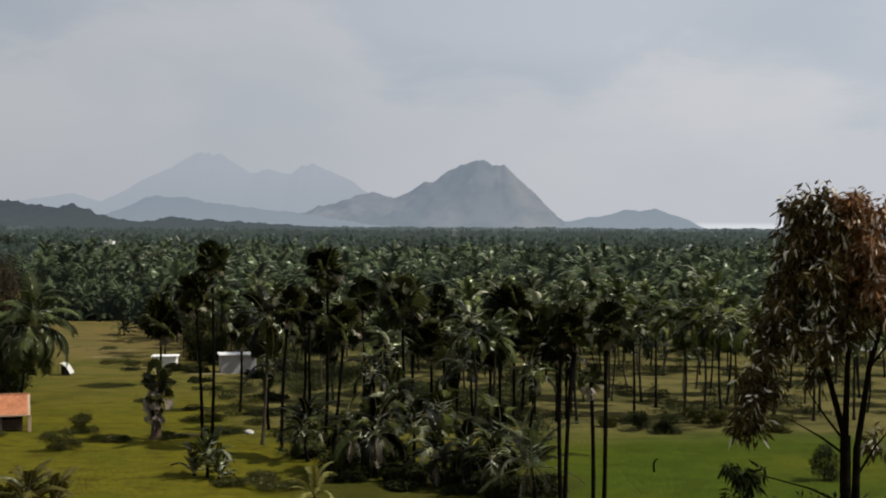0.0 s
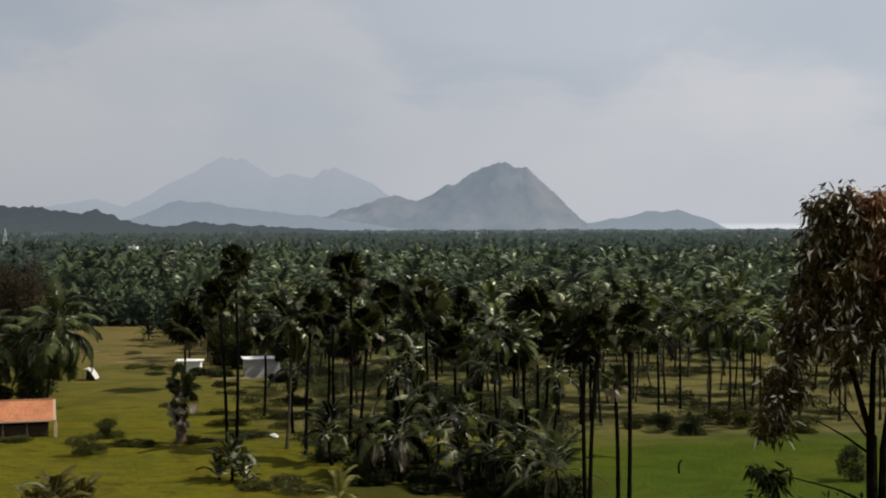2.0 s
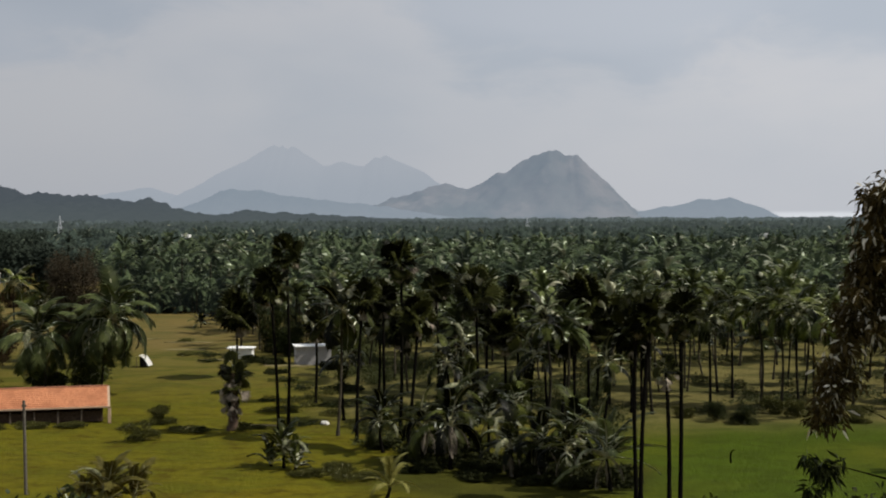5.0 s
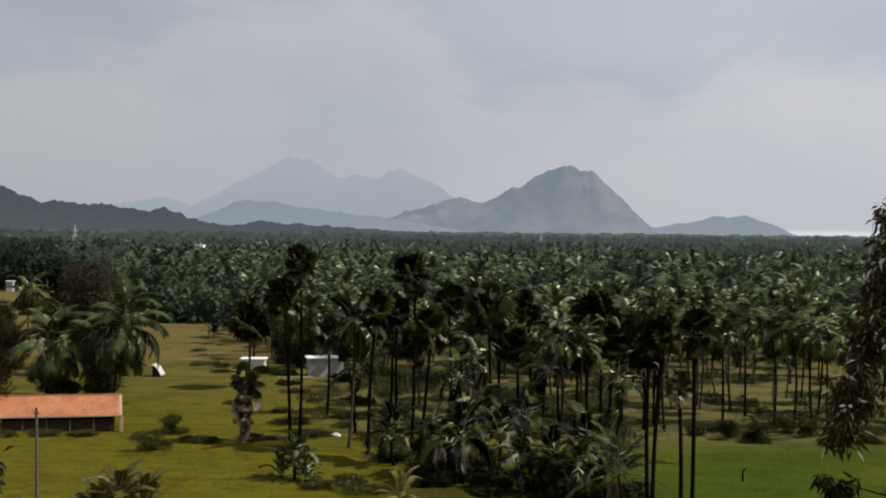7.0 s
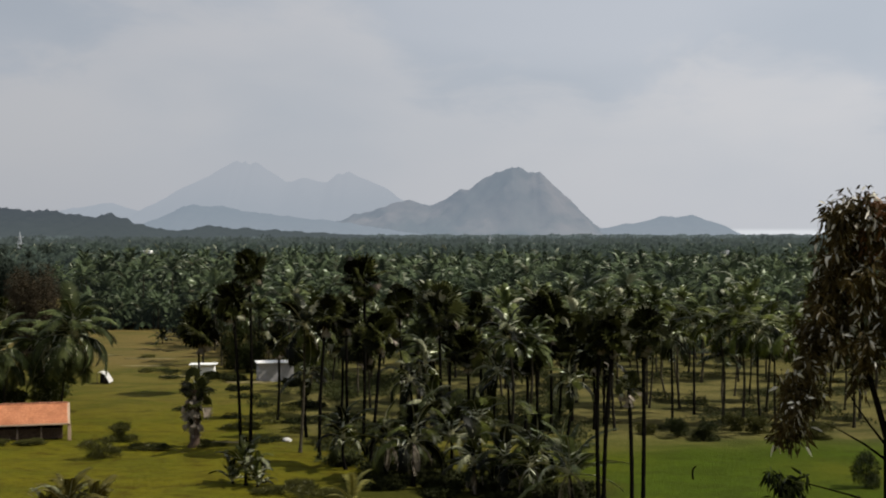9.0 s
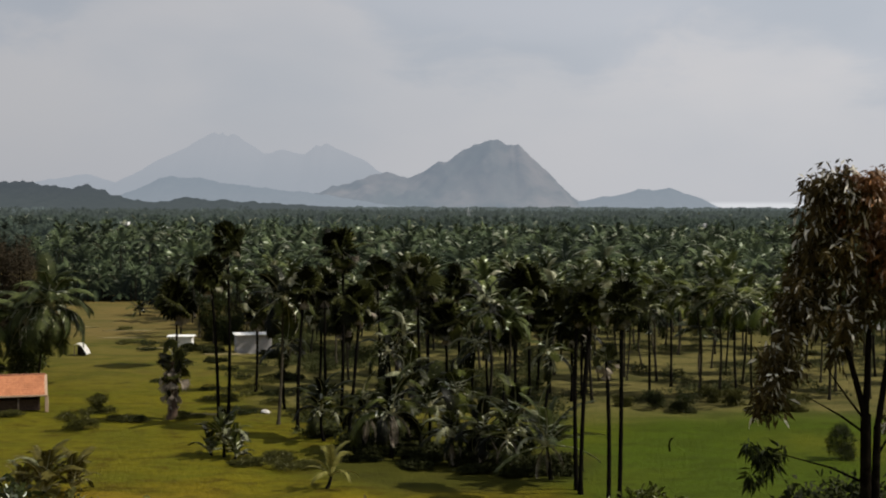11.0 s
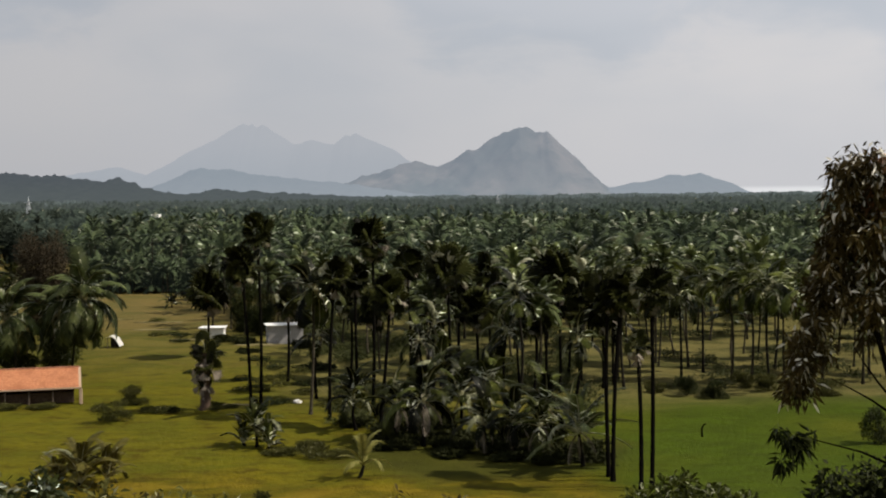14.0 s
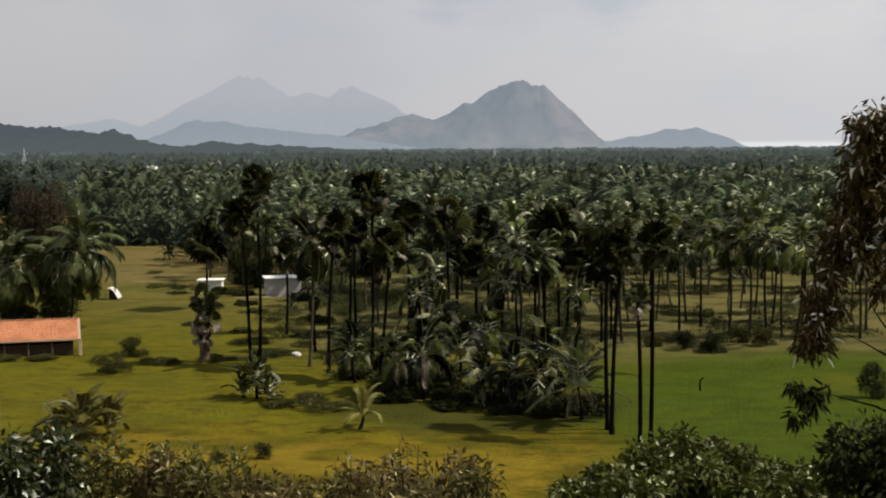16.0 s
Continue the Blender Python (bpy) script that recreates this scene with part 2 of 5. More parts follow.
DRY_LEAF = surface("withered_leaf", [(0.14, 0.115, 0.085), (0.44, 0.37, 0.29), (0.10, 0.078, 0.056)], 0.7, 3.0, 0.4, 0, 0.2, True)
BARK_DARK = surface("dark_palm_bark", [(0.004, 0.0035, 0.003), (0.011, 0.010, 0.008), (0.006, 0.0055, 0.004)], 0.95, 6.0, 0.8, 0.5, spec=0.0)
BARK_GREY = surface("grey_palm_bark", [(0.013, 0.011, 0.007), (0.044, 0.037, 0.025), (0.020, 0.017, 0.011)], 0.9, 6.0, 0.8, 0.5, spec=0.1, vary=(0.35, 2.4, 0))
# FAR, MID and FARTHER leaves: haze painted in by bluish colours and glow
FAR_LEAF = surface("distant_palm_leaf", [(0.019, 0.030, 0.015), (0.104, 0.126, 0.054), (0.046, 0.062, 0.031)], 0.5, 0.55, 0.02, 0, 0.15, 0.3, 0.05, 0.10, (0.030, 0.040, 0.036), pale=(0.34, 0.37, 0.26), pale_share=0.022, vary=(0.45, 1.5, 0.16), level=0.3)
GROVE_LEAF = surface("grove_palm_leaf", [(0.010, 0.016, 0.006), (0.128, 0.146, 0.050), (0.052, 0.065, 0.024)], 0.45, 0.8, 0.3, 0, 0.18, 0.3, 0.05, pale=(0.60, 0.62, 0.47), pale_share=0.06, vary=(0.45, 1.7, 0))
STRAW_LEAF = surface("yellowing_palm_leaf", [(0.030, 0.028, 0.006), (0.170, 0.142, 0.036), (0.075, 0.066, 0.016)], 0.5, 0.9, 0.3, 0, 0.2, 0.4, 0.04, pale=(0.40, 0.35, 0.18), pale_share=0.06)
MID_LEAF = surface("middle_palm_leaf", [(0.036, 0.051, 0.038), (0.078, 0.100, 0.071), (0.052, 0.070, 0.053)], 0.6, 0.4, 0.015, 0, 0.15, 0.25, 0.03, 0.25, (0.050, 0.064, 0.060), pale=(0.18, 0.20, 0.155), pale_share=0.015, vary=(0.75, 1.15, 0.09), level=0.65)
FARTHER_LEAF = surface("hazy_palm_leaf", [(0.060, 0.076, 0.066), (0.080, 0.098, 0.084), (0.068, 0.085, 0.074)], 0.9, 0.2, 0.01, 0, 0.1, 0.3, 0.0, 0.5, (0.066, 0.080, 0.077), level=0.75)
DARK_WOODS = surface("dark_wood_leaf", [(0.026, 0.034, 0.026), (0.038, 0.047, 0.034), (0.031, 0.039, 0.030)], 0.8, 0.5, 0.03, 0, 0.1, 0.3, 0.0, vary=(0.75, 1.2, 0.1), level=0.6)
# pale copy of the far leaf, painting glints on single fronds
FAR_GLINT = surface("distant_painted_glint_leaf", [(0.09, 0.10, 0.05), (0.27, 0.28, 0.19)], 0.45, 0.5, 0.02, 0, 0.2, True, 0.3)
# woods and hills: most of their colour is painted haze, a flat glow
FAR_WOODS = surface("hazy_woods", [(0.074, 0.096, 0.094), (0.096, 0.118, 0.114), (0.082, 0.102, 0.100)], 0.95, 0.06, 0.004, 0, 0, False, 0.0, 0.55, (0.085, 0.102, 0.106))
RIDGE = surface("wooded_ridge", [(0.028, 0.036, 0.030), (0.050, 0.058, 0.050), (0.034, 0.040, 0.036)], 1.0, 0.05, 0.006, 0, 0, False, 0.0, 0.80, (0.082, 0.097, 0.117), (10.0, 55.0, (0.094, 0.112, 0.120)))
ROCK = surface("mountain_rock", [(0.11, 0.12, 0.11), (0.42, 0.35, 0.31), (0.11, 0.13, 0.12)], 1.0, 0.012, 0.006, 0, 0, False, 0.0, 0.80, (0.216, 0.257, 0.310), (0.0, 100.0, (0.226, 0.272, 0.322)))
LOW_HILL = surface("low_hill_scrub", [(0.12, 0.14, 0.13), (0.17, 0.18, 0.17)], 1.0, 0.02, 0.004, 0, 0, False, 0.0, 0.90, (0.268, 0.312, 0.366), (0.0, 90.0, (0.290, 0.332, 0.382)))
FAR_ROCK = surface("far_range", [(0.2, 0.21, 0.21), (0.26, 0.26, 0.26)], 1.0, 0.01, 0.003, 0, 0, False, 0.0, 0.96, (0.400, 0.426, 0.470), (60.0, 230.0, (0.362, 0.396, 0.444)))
GUM_LEAF = surface("gum_leaf", [(0.007, 0.006, 0.002), (0.118, 0.084, 0.028), (0.032, 0.024, 0.008)], 0.4, 2.2, 1.2, 0, 0.15, 0.5, 0.05, pale=(0.66, 0.62, 0.52), pale_share=0.11)
GLOSSY_LEAF = surface("glossy_leaf", [(0.006, 0.009, 0.003), (0.060, 0.072, 0.018), (0.018, 0.024, 0.007)], 0.3, 4.0, 1.0, 0, 0.1, True, 0.15, pale=(0.56, 0.60, 0.50), pale_share=0.10)
RUSSET_LEAF = surface("russet_leaf", [(0.050, 0.024, 0.010), (0.34, 0.165, 0.072), (0.10, 0.052, 0.022)], 0.45, 2.2, 1.2, 0, 0.25, 0.6, 0.06, pale=(0.66, 0.52, 0.40), pale_share=0.13)
BROAD_LEAF = surface("broad_leaf", [(0.012, 0.017, 0.003), (0.118, 0.128, 0.026), (0.042, 0.052, 0.010)], 0.4, 2.0, 1.0, 0, 0.2, 0.5, 0.08, pale=(0.42, 0.42, 0.27), pale_share=0.08)
DARK_LEAF = surface("dark_bush_leaf", [(0.008, 0.011, 0.003), (0.031, 0.036, 0.008)], 0.5, 4.0, 1.0, 0, 0.1, True, 0.04, pale=(0.10, 0.10, 0.05), pale_share=0.01, level=0.5)
# undergrowth leaf, darkened to paint the shade under the palms as well
SHADE_LEAF = surface("shade_undergrowth_leaf", [(0.010, 0.012, 0.003), (0.024, 0.026, 0.007), (0.014, 0.016, 0.004)], 0.6, 1.0, 0.3, 0, 0.05, True, 0.04, level=0.3)
WEED_LEAF = surface("grove_weed_leaf", [(0.030, 0.036, 0.009), (0.056, 0.060, 0.016), (0.036, 0.040, 0.011)], 0.6, 1.0, 0.3, 0, 0.15, True, 0.08, level=0.5)
OLIVE_LEAF = surface("olive_scrub_leaf", [(0.024, 0.026, 0.006), (0.084, 0.080, 0.018), (0.042, 0.042, 0.010)], 0.6, 4.0, 1.0, 0, 0.25, True, 0.04, pale=(0.26, 0.24, 0.13), pale_share=0.02, level=0.5)
GREEN_SCRUB = surface("green_scrub_leaf", [(0.022, 0.025, 0.006), (0.150, 0.140, 0.036), (0.055, 0.052, 0.014)], 0.5, 4.0, 1.0, 0, 0.25, True, 0.08, pale=(0.40, 0.38, 0.22), pale_share=0.05, vary=(0.6, 1.5, 0.5))
SCRUB_LEAF = surface("dry_scrub_leaf", [(0.028, 0.022, 0.007), (0.20, 0.155, 0.058), (0.055, 0.042, 0.014)], 0.5, 4.0, 1.0, 0, 0.25, True, 0.06, pale=(0.40, 0.36, 0.20), pale_share=0.05, vary=(0.6, 1.4, 0.5))
BROWN_LEAF = surface("brown_leaf", [(0.015, 0.010, 0.005), (0.040, 0.026, 0.013), (0.021, 0.014, 0.007)], 0.8, 1.0, 0.4, 0, 0.15, 0.4, 0.0, level=0.3)
RED_TWIG = surface("reddish_twig", [(0.034, 0.027, 0.017), (0.062, 0.049, 0.031)], 0.8, 1.0, 0.4, 0, 0.1, 0.4, 0.0, level=0.3)
BARK = surface("tree_bark", [(0.004, 0.003, 0.002), (0.012, 0.010, 0.007), (0.006, 0.005, 0.004)], 0.95, 9.0, 1.5, 0.6, spec=0.0)
TILE = surface("clay_tile", [(0.40, 0.165, 0.075), (0.56, 0.25, 0.125), (0.34, 0.13, 0.06)], 0.85, 5.0, 0.7, 0.3)
RIDGE_TILE = surface("weathered_ridge_tile", [(0.16, 0.065, 0.035), (0.26, 0.11, 0.06)], 0.9, 5.0, 0.7, 0.3)
TIMBER = surface("old_timber", [(0.055, 0.040, 0.03), (0.12, 0.09, 0.065)], 0.85, 8.0, 0.9, 0.4)
PALE_TIMBER = surface("weathered_timber", [(0.30, 0.20, 0.13), (0.46, 0.34, 0.24)], 0.85, 8.0, 0.9, 0.3)
MUD_WALL = surface("mud_wall", [(0.045, 0.028, 0.018), (0.085, 0.055, 0.038)], 0.95, 6.0, 0.7, 0.4)
WHITEWASH = surface("whitewash", [(0.68, 0.67, 0.65), (0.80, 0.79, 0.77), (0.6, 0.59, 0.56)], 0.9, 5.0, 0.6, 0.2)
GREY_RENDER = surface("grey_render", [(0.30, 0.285, 0.28), (0.38, 0.365, 0.355), (0.26, 0.25, 0.24)], 0.9, 5.0, 0.6, 0.3)
# near-black colour that paints the shade inside openings
DARK_GAP = surface("dark_opening", [(0.02, 0.018, 0.016), (0.035, 0.03, 0.027)], 0.9, 5.0, 0.6, 0.1)
CONCRETE = surface("pole_concrete", [(0.06, 0.052, 0.042), (0.13, 0.115, 0.092)], 0.9, 9.0, 1.0, 0.3)
STEEL = surface("galvanised_steel", [(0.42, 0.45, 0.47), (0.52, 0.54, 0.56)], 0.5, 4.0, 1.0, 0)
EARTH = surface("bare_earth", [(0.15, 0.125, 0.055), (0.24, 0.195, 0.10), (0.11, 0.095, 0.035)], 0.95, 3.0, 0.5, 0.4, spec=0.05)
STONE = surface("pale_stone", [(0.42, 0.40, 0.37), (0.62, 0.60, 0.56)], 0.9, 4.0, 1.0, 0.4)


# ---------------------------------------------------------------- tools
def from_arrays(name, verts, faces, material, smooth=False):
    mesh = bpy.data.meshes.new(name)
    verts, faces = np.asarray(verts, dtype=np.float32), np.asarray(faces, dtype=np.int32)
    n, k = faces.shape
    mesh.vertices.add(len(verts))
    mesh.vertices.foreach_set("co", verts.ravel())
    mesh.loops.add(n * k)
    mesh.loops.foreach_set("vertex_index", faces.ravel())
    mesh.polygons.add(n)
    mesh.polygons.foreach_set("loop_start", np.arange(n, dtype=np.int32) * k)
    mesh.polygons.foreach_set("loop_total", np.full(n, k, dtype=np.int32))
    mesh.polygons.foreach_set("use_smooth", np.full(n, smooth))
    mesh.update(calc_edges=True)
    mesh.validate()
    mesh.materials.append(material)
    return mesh


def part(name, bm, material, parent, label="", smooth=False):
    """One mesh under a thing or a part, from a bmesh."""
    mesh = bpy.data.meshes.new(name)
    bm.to_mesh(mesh)
    bm.free()
    mesh.materials.append(material)
    if smooth:
        mesh.polygons.foreach_set("use_smooth", [True] * len(mesh.polygons))
    return part_mesh(name, mesh, parent, label)


def part_mesh(name, mesh, parent, label="", m=None):
    ob = new(name, mesh)
    ob.parent = parent
    if m is not None:
        ob.matrix_basis = m
    return tagged(ob, label)


def thing(name, x, y, z, label, category, group="", turn=0.0):
    ob = new(name)
    ob.empty_display_size = 0.3
    ob.matrix_world = pose(x, y, z, 0, 0, turn)
    return tagged(ob, label, category, group)


def box(bm, lo, hi, bevel=0.0):
    lo, hi = Vector(lo), Vector(hi)
    made = bmesh.ops.create_cube(bm, size=1.0, matrix=Matrix.Translation((lo + hi) / 2) @ Matrix.Diagonal((*(hi - lo), 1)))
    if bevel:
        edges = list({e for v in made["verts"] for e in v.link_edges})
        bmesh.ops.bevel(bm, geom=edges, offset=bevel, segments=1, affect="EDGES")


def tube_arrays(points, radii, sides):
    """Vertices and quads of a tube along points."""
    points = [Vector(p) for p in points]
    verts, faces = [], []
    for i, (p, r) in enumerate(zip(points, radii)):
        ahead = (points[min(i + 1, len(points) - 1)] - points[max(i - 1, 0)]).normalized()
        side = ahead.cross(Vector((0.3, 1, 0.1))).normalized()
        up = side.cross(ahead)
        for k in range(sides):
            b = 2 * math.pi * k / sides
            verts.append(p + r * (math.cos(b) * side + math.sin(b) * up))
    for i in range(len(points) - 1):
        for k in range(sides):
            j = (k + 1) % sides
            faces.append((i * sides + k, i * sides + j, (i + 1) * sides + j, (i + 1) * sides + k))
    return np.array([tuple(v) for v in verts]), np.array(faces)


def tube(name, points, radii, sides, material, parent, label=""):
    v, f = tube_arrays(points, radii, sides)
    return part_mesh(name, from_arrays(name, v, f, material, True), parent, label)


def rise(x, y):
    """Height of the ground: a flat plain at the foot of the hillside on which the camera stands."""
    slope = 18.3 - 0.25 * y - 0.0006 * np.abs(x) * np.maximum(0.0, 60 - y) * 0.1
    s = 1.1
    return np.where(slope / s > 30, slope, s * np.log1p(np.exp(np.minimum(slope, 30 * s) / s)))


def ground_z(x, y):
    return float(rise(np.float64(x), np.float64(y)))


# ---------------------------------------------------------------- ground and distance
def build_ground():
    u = np.linspace(-1, 1, 261)
    xs = 60 * np.sinh(u * 5.115)
    v = np.linspace(-0.9, 1, 281)
    ys = 70 + 70 * np.sinh(v * 4.95)
    X, Y = np.meshgrid(xs, ys)
    Z = rise(X, np.maximum(Y, -40))
    rng = np.random.default_rng(3)
    for _ in range(14):
        k, ph = rng.normal(0, 0.25, 2), rng.uniform(0, 6.28)
        Z += 0.035 * np.sin(k[0] * X + k[1] * Y + ph) * np.exp(-np.hypot(X, Y - 100) / 300)
    verts = np.stack([X, Y, Z], -1).reshape(-1, 3)
    i = np.arange(len(ys) - 1)[:, None] * len(xs) + np.arange(len(xs) - 1)[None]
    faces = np.stack([i, i + 1, i + 1 + len(xs), i + len(xs)], -1).reshape(-1, 4)
    tagged(new("ground", from_arrays("ground", verts, faces, MEADOW, True)), "yellow-green meadow running from hillside to flat plain", "ground", kind="structure")


def hill(name, label, peaks, far, depth, material, rough, cell, seed, step=(6.0, 14.0)):
    """A hill as the upper envelope of peaks (x, height, run to the left, run to the right, power), given for 4000 m and set at that distance."""
    grow = far / 4000.0
    lo = min(p[0] - p[2] for p in peaks) * grow
    hi = max(p[0] + p[3] for p in peaks) * grow
    xs, ys = np.arange(lo, hi, step[0]), np.linspace(-depth, depth, int(depth / step[1]) * 2 + 1)
    X, Y = np.meshgrid(xs, ys)
    H = np.zeros_like(X)
    for px, h, left, right, power in peaks:
        dx = X / grow - px
        run = np.where(dx < 0, left, right)
        H = np.maximum(H, (20 + (h - 20) * grow) * np.clip(1 - np.abs(dx) / run, 0, 1) ** power)
    fall = np.clip(1 - np.abs(Y) / depth, 0, 1)
    rng = np.random.default_rng(seed)
    relief, bend = np.zeros_like(X), np.zeros_like(X)
    for octave in range(6):
        size = cell * 0.55 ** octave
        for _ in range(4):
            turn, ph = rng.uniform(0, 6.28), rng.uniform(0, 6.28)
            wave = np.sin((math.cos(turn) * X + math.sin(turn) * Y) * 6.28 / size + ph + 1.5 * bend)
            relief += (1 - np.abs(wave) * 2) * 0.55 ** octave * 0.25
            bend += 0.15 * wave
    Z = H * fall ** 0.85 + relief * rough * np.clip(H * fall / 40, 0, 1)
    Z = np.where(H * fall > 0.05, Z, -3)
    verts = np.stack([X, Y + far, Z], -1).reshape(-1, 3)
    i = np.arange(len(ys) - 1)[:, None] * len(xs) + np.arange(len(xs) - 1)[None]
    faces = np.stack([i, i + 1, i + 1 + len(xs), i + len(xs)], -1).reshape(-1, 4)
    tagged(new(name, from_arrays(name, verts, faces, material, True)), label, "mountain", kind="structure")


def build_far_woods():
    """The closed canopy of the plain, out to the horizon."""
    az = np.radians(np.linspace(-42, 34, 1000))
    r = np.geomspace(1180, 4300, 90)
    A, R = np.meshgrid(az, r)
    X, Y = R * np.sin(A), R * np.cos(A)
    rng = np.random.default_rng(11)
    Z = np.full_like(X, 9.5) + rng.normal(0, 1.0, X.shape) * (R / 2500)
    for size, amp in ((260, 1.0), (90, 1.2), (40, 1.0)):
        for _ in range(3):
            turn, ph = rng.uniform(0, 6.28), rng.uniform(0, 6.28)
            Z += amp * np.sin((math.cos(turn) * X + math.sin(turn) * Y) * 6.28 / size + ph)
    Z[0], Z[-1] = -1, -1
    verts = np.stack([X, Y, Z], -1).reshape(-1, 3)
    i = np.arange(len(r) - 1)[:, None] * len(az) + np.arange(len(az) - 1)[None]
    faces = np.stack([i, i + 1, i + 1 + len(az), i + len(az)], -1).reshape(-1, 4)
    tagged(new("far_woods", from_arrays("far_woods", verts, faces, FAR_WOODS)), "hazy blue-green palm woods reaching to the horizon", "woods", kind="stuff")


build_ground()
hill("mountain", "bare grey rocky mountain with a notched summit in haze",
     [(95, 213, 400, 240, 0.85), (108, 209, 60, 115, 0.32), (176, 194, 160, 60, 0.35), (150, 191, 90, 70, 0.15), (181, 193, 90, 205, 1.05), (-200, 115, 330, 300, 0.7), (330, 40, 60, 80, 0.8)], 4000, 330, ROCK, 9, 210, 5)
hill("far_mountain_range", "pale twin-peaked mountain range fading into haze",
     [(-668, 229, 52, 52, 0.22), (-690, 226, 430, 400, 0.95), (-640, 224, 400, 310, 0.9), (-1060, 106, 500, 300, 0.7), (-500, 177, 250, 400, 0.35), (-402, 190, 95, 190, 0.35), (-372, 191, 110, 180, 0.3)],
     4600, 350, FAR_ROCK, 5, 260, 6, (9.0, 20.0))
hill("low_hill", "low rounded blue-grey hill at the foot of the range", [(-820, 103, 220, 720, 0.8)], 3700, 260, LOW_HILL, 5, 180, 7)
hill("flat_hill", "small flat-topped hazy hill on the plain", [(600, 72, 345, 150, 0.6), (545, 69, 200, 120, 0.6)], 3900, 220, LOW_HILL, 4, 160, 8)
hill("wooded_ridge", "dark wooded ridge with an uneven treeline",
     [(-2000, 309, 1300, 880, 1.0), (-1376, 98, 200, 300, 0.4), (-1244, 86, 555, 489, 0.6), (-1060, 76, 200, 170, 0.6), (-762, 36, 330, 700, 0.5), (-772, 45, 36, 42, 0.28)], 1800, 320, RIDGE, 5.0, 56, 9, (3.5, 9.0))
build_far_woods()


# ---------------------------------------------------------------- palms
def arc(length, lift, droop, n):
    """Points of a frond's rib in the x-z plane, rising by lift degrees and bending down by droop degrees."""
    pts, x, z = [(0.0, 0.0)], 0.0, 0.0
    for i in range(n):
        b = radians(lift - droop * ((i + 0.5) / n) ** 1.3)
        x, z = x + length / n * math.cos(b), z + length / n * math.sin(b)
        pts.append((x, z))
    return np.array(pts)


def frond_arrays(length, lift, droop, pairs, leaflet, width, hang, rng, rib=True):
    """A feather frond: a curved rib with leaflets along both sides, all triangles."""
    pts = arc(length, lift, droop, 12)
    verts, faces = [], []

    def rib_at(s):
        q = s * 12
        i = min(int(q), 11)
        p = pts[i] + (pts[i + 1] - pts[i]) * (q - i)
        d = pts[i + 1] - pts[i]
        d = d / np.linalg.norm(d)
        return np.array([p[0], 0, p[1]]), np.array([d[0], 0, d[1]])

    if rib:
        for i in range(0, 12, 2):
            for s in (i / 12, (i + 2) / 12):
                p, d = rib_at(s)
                w = 0.075 * (1.15 - s)
                up = np.array([-d[2], 0, d[0]])
                verts += [p + np.array([0, w, 0]), p - np.array([0, w, 0]), p - up * w * 1.3]
            b = len(verts) - 6
            for j, k in ((0, 1), (1, 2), (2, 0)):
                faces += [(b + j, b + k, b + 3 + k), (b + j, b + 3 + k, b + 3 + j)]
    for i in range(pairs):
        s = 0.14 + 0.86 * (i + 0.5) / pairs
        p, d = rib_at(min(s, 0.999))
        up = np.array([-d[2], 0, d[0]])
        reach = leaflet * (0.35 + 0.65 * math.sin(math.pi * min(1, 0.12 + s * 0.83))) * rng.uniform(0.85, 1.1)
        for side in (-1, 1):
            drop = hang * rng.uniform(0.6, 1.3)
            tip = p + reach * (0.55 * d + side * 0.75 * np.array([0, 1, 0]) - drop * np.array([0, 0, 1]) + 0.05 * up)
            verts += [p - d * width / 2, p + d * width / 2, tip]
            b = len(verts) - 3
            faces.append((b, b + 1, b + 2))
    return np.array(verts), np.array(faces)


def fan_arrays(stalk, radius, segments, spread, rng):
    """A palmyra leaf: a stalk and a round, pleated, split fan."""
    verts, faces = [], []
    w = 0.03
    verts += [(0, w, 0), (0, -w, 0), (0, 0, -w * 1.5), (stalk, w, 0), (stalk, -w, 0), (stalk, 0, -w * 1.5)]
    for j, k in ((0, 1), (1, 2), (2, 0)):
        faces += [(j, k, 3 + k), (j, 3 + k, 3 + j)]
    hub = (stalk * 0.97, 0, 0)
    for i in range(segments):
        a0 = radians(-spread / 2 + spread * i / segments)
        a2 = radians(-spread / 2 + spread * (i + 1) / segments)
        a1 = (a0 + a2) / 2
        r, droop = radius * rng.uniform(0.8, 1.12), -0.18 * radius * rng.uniform(0.5, 1.6)
        e = radius * rng.uniform(0.6, 0.74)

        def at(b, q, z):
            return (stalk + q * math.cos(b), q * math.sin(b), z)

        b = len(verts)
        verts += [hub, at(a0, e, -0.02), at(a1, e * 1.05, 0.025), at(a2, e, -0.02), at(a1, r, droop)]
        faces += [(b, b + 1, b + 2), (b, b + 2, b + 3), (b + 1, b + 4, b + 2), (b + 2, b + 4, b + 3)]
    return np.array(verts), np.array(faces)


RNG = np.random.default_rng(21)
PALE_FROND = [from_arrays("pale_frond", *frond_arrays(2.8, 10, d, 30, 0.55, 0.11, h, RNG), PALE_LEAF) for d, h in ((90, 0.3), (120, 0.45))]
DEAD_FROND = [from_arrays("dead_frond", *frond_arrays(3.0, 0, 60, 22, 0.5, 0.07, 0.8, RNG), DRY_LEAF) for _ in range(2)]
FAN = [from_arrays("leaf", *fan_arrays(s, r, 16, a, RNG), FAN_LEAF) for s, r, a in ((0.9, 1.25, 280), (1.2, 1.1, 240), (0.7, 1.3, 300), (1.05, 1.15, 220))]
GLINT_FAN = [from_arrays("leaf", *fan_arrays(s, r, 16, a, RNG), GLINT_LEAF) for s, r, a in ((0.9, 0.8, 120), (1.1, 0.75, 90))]
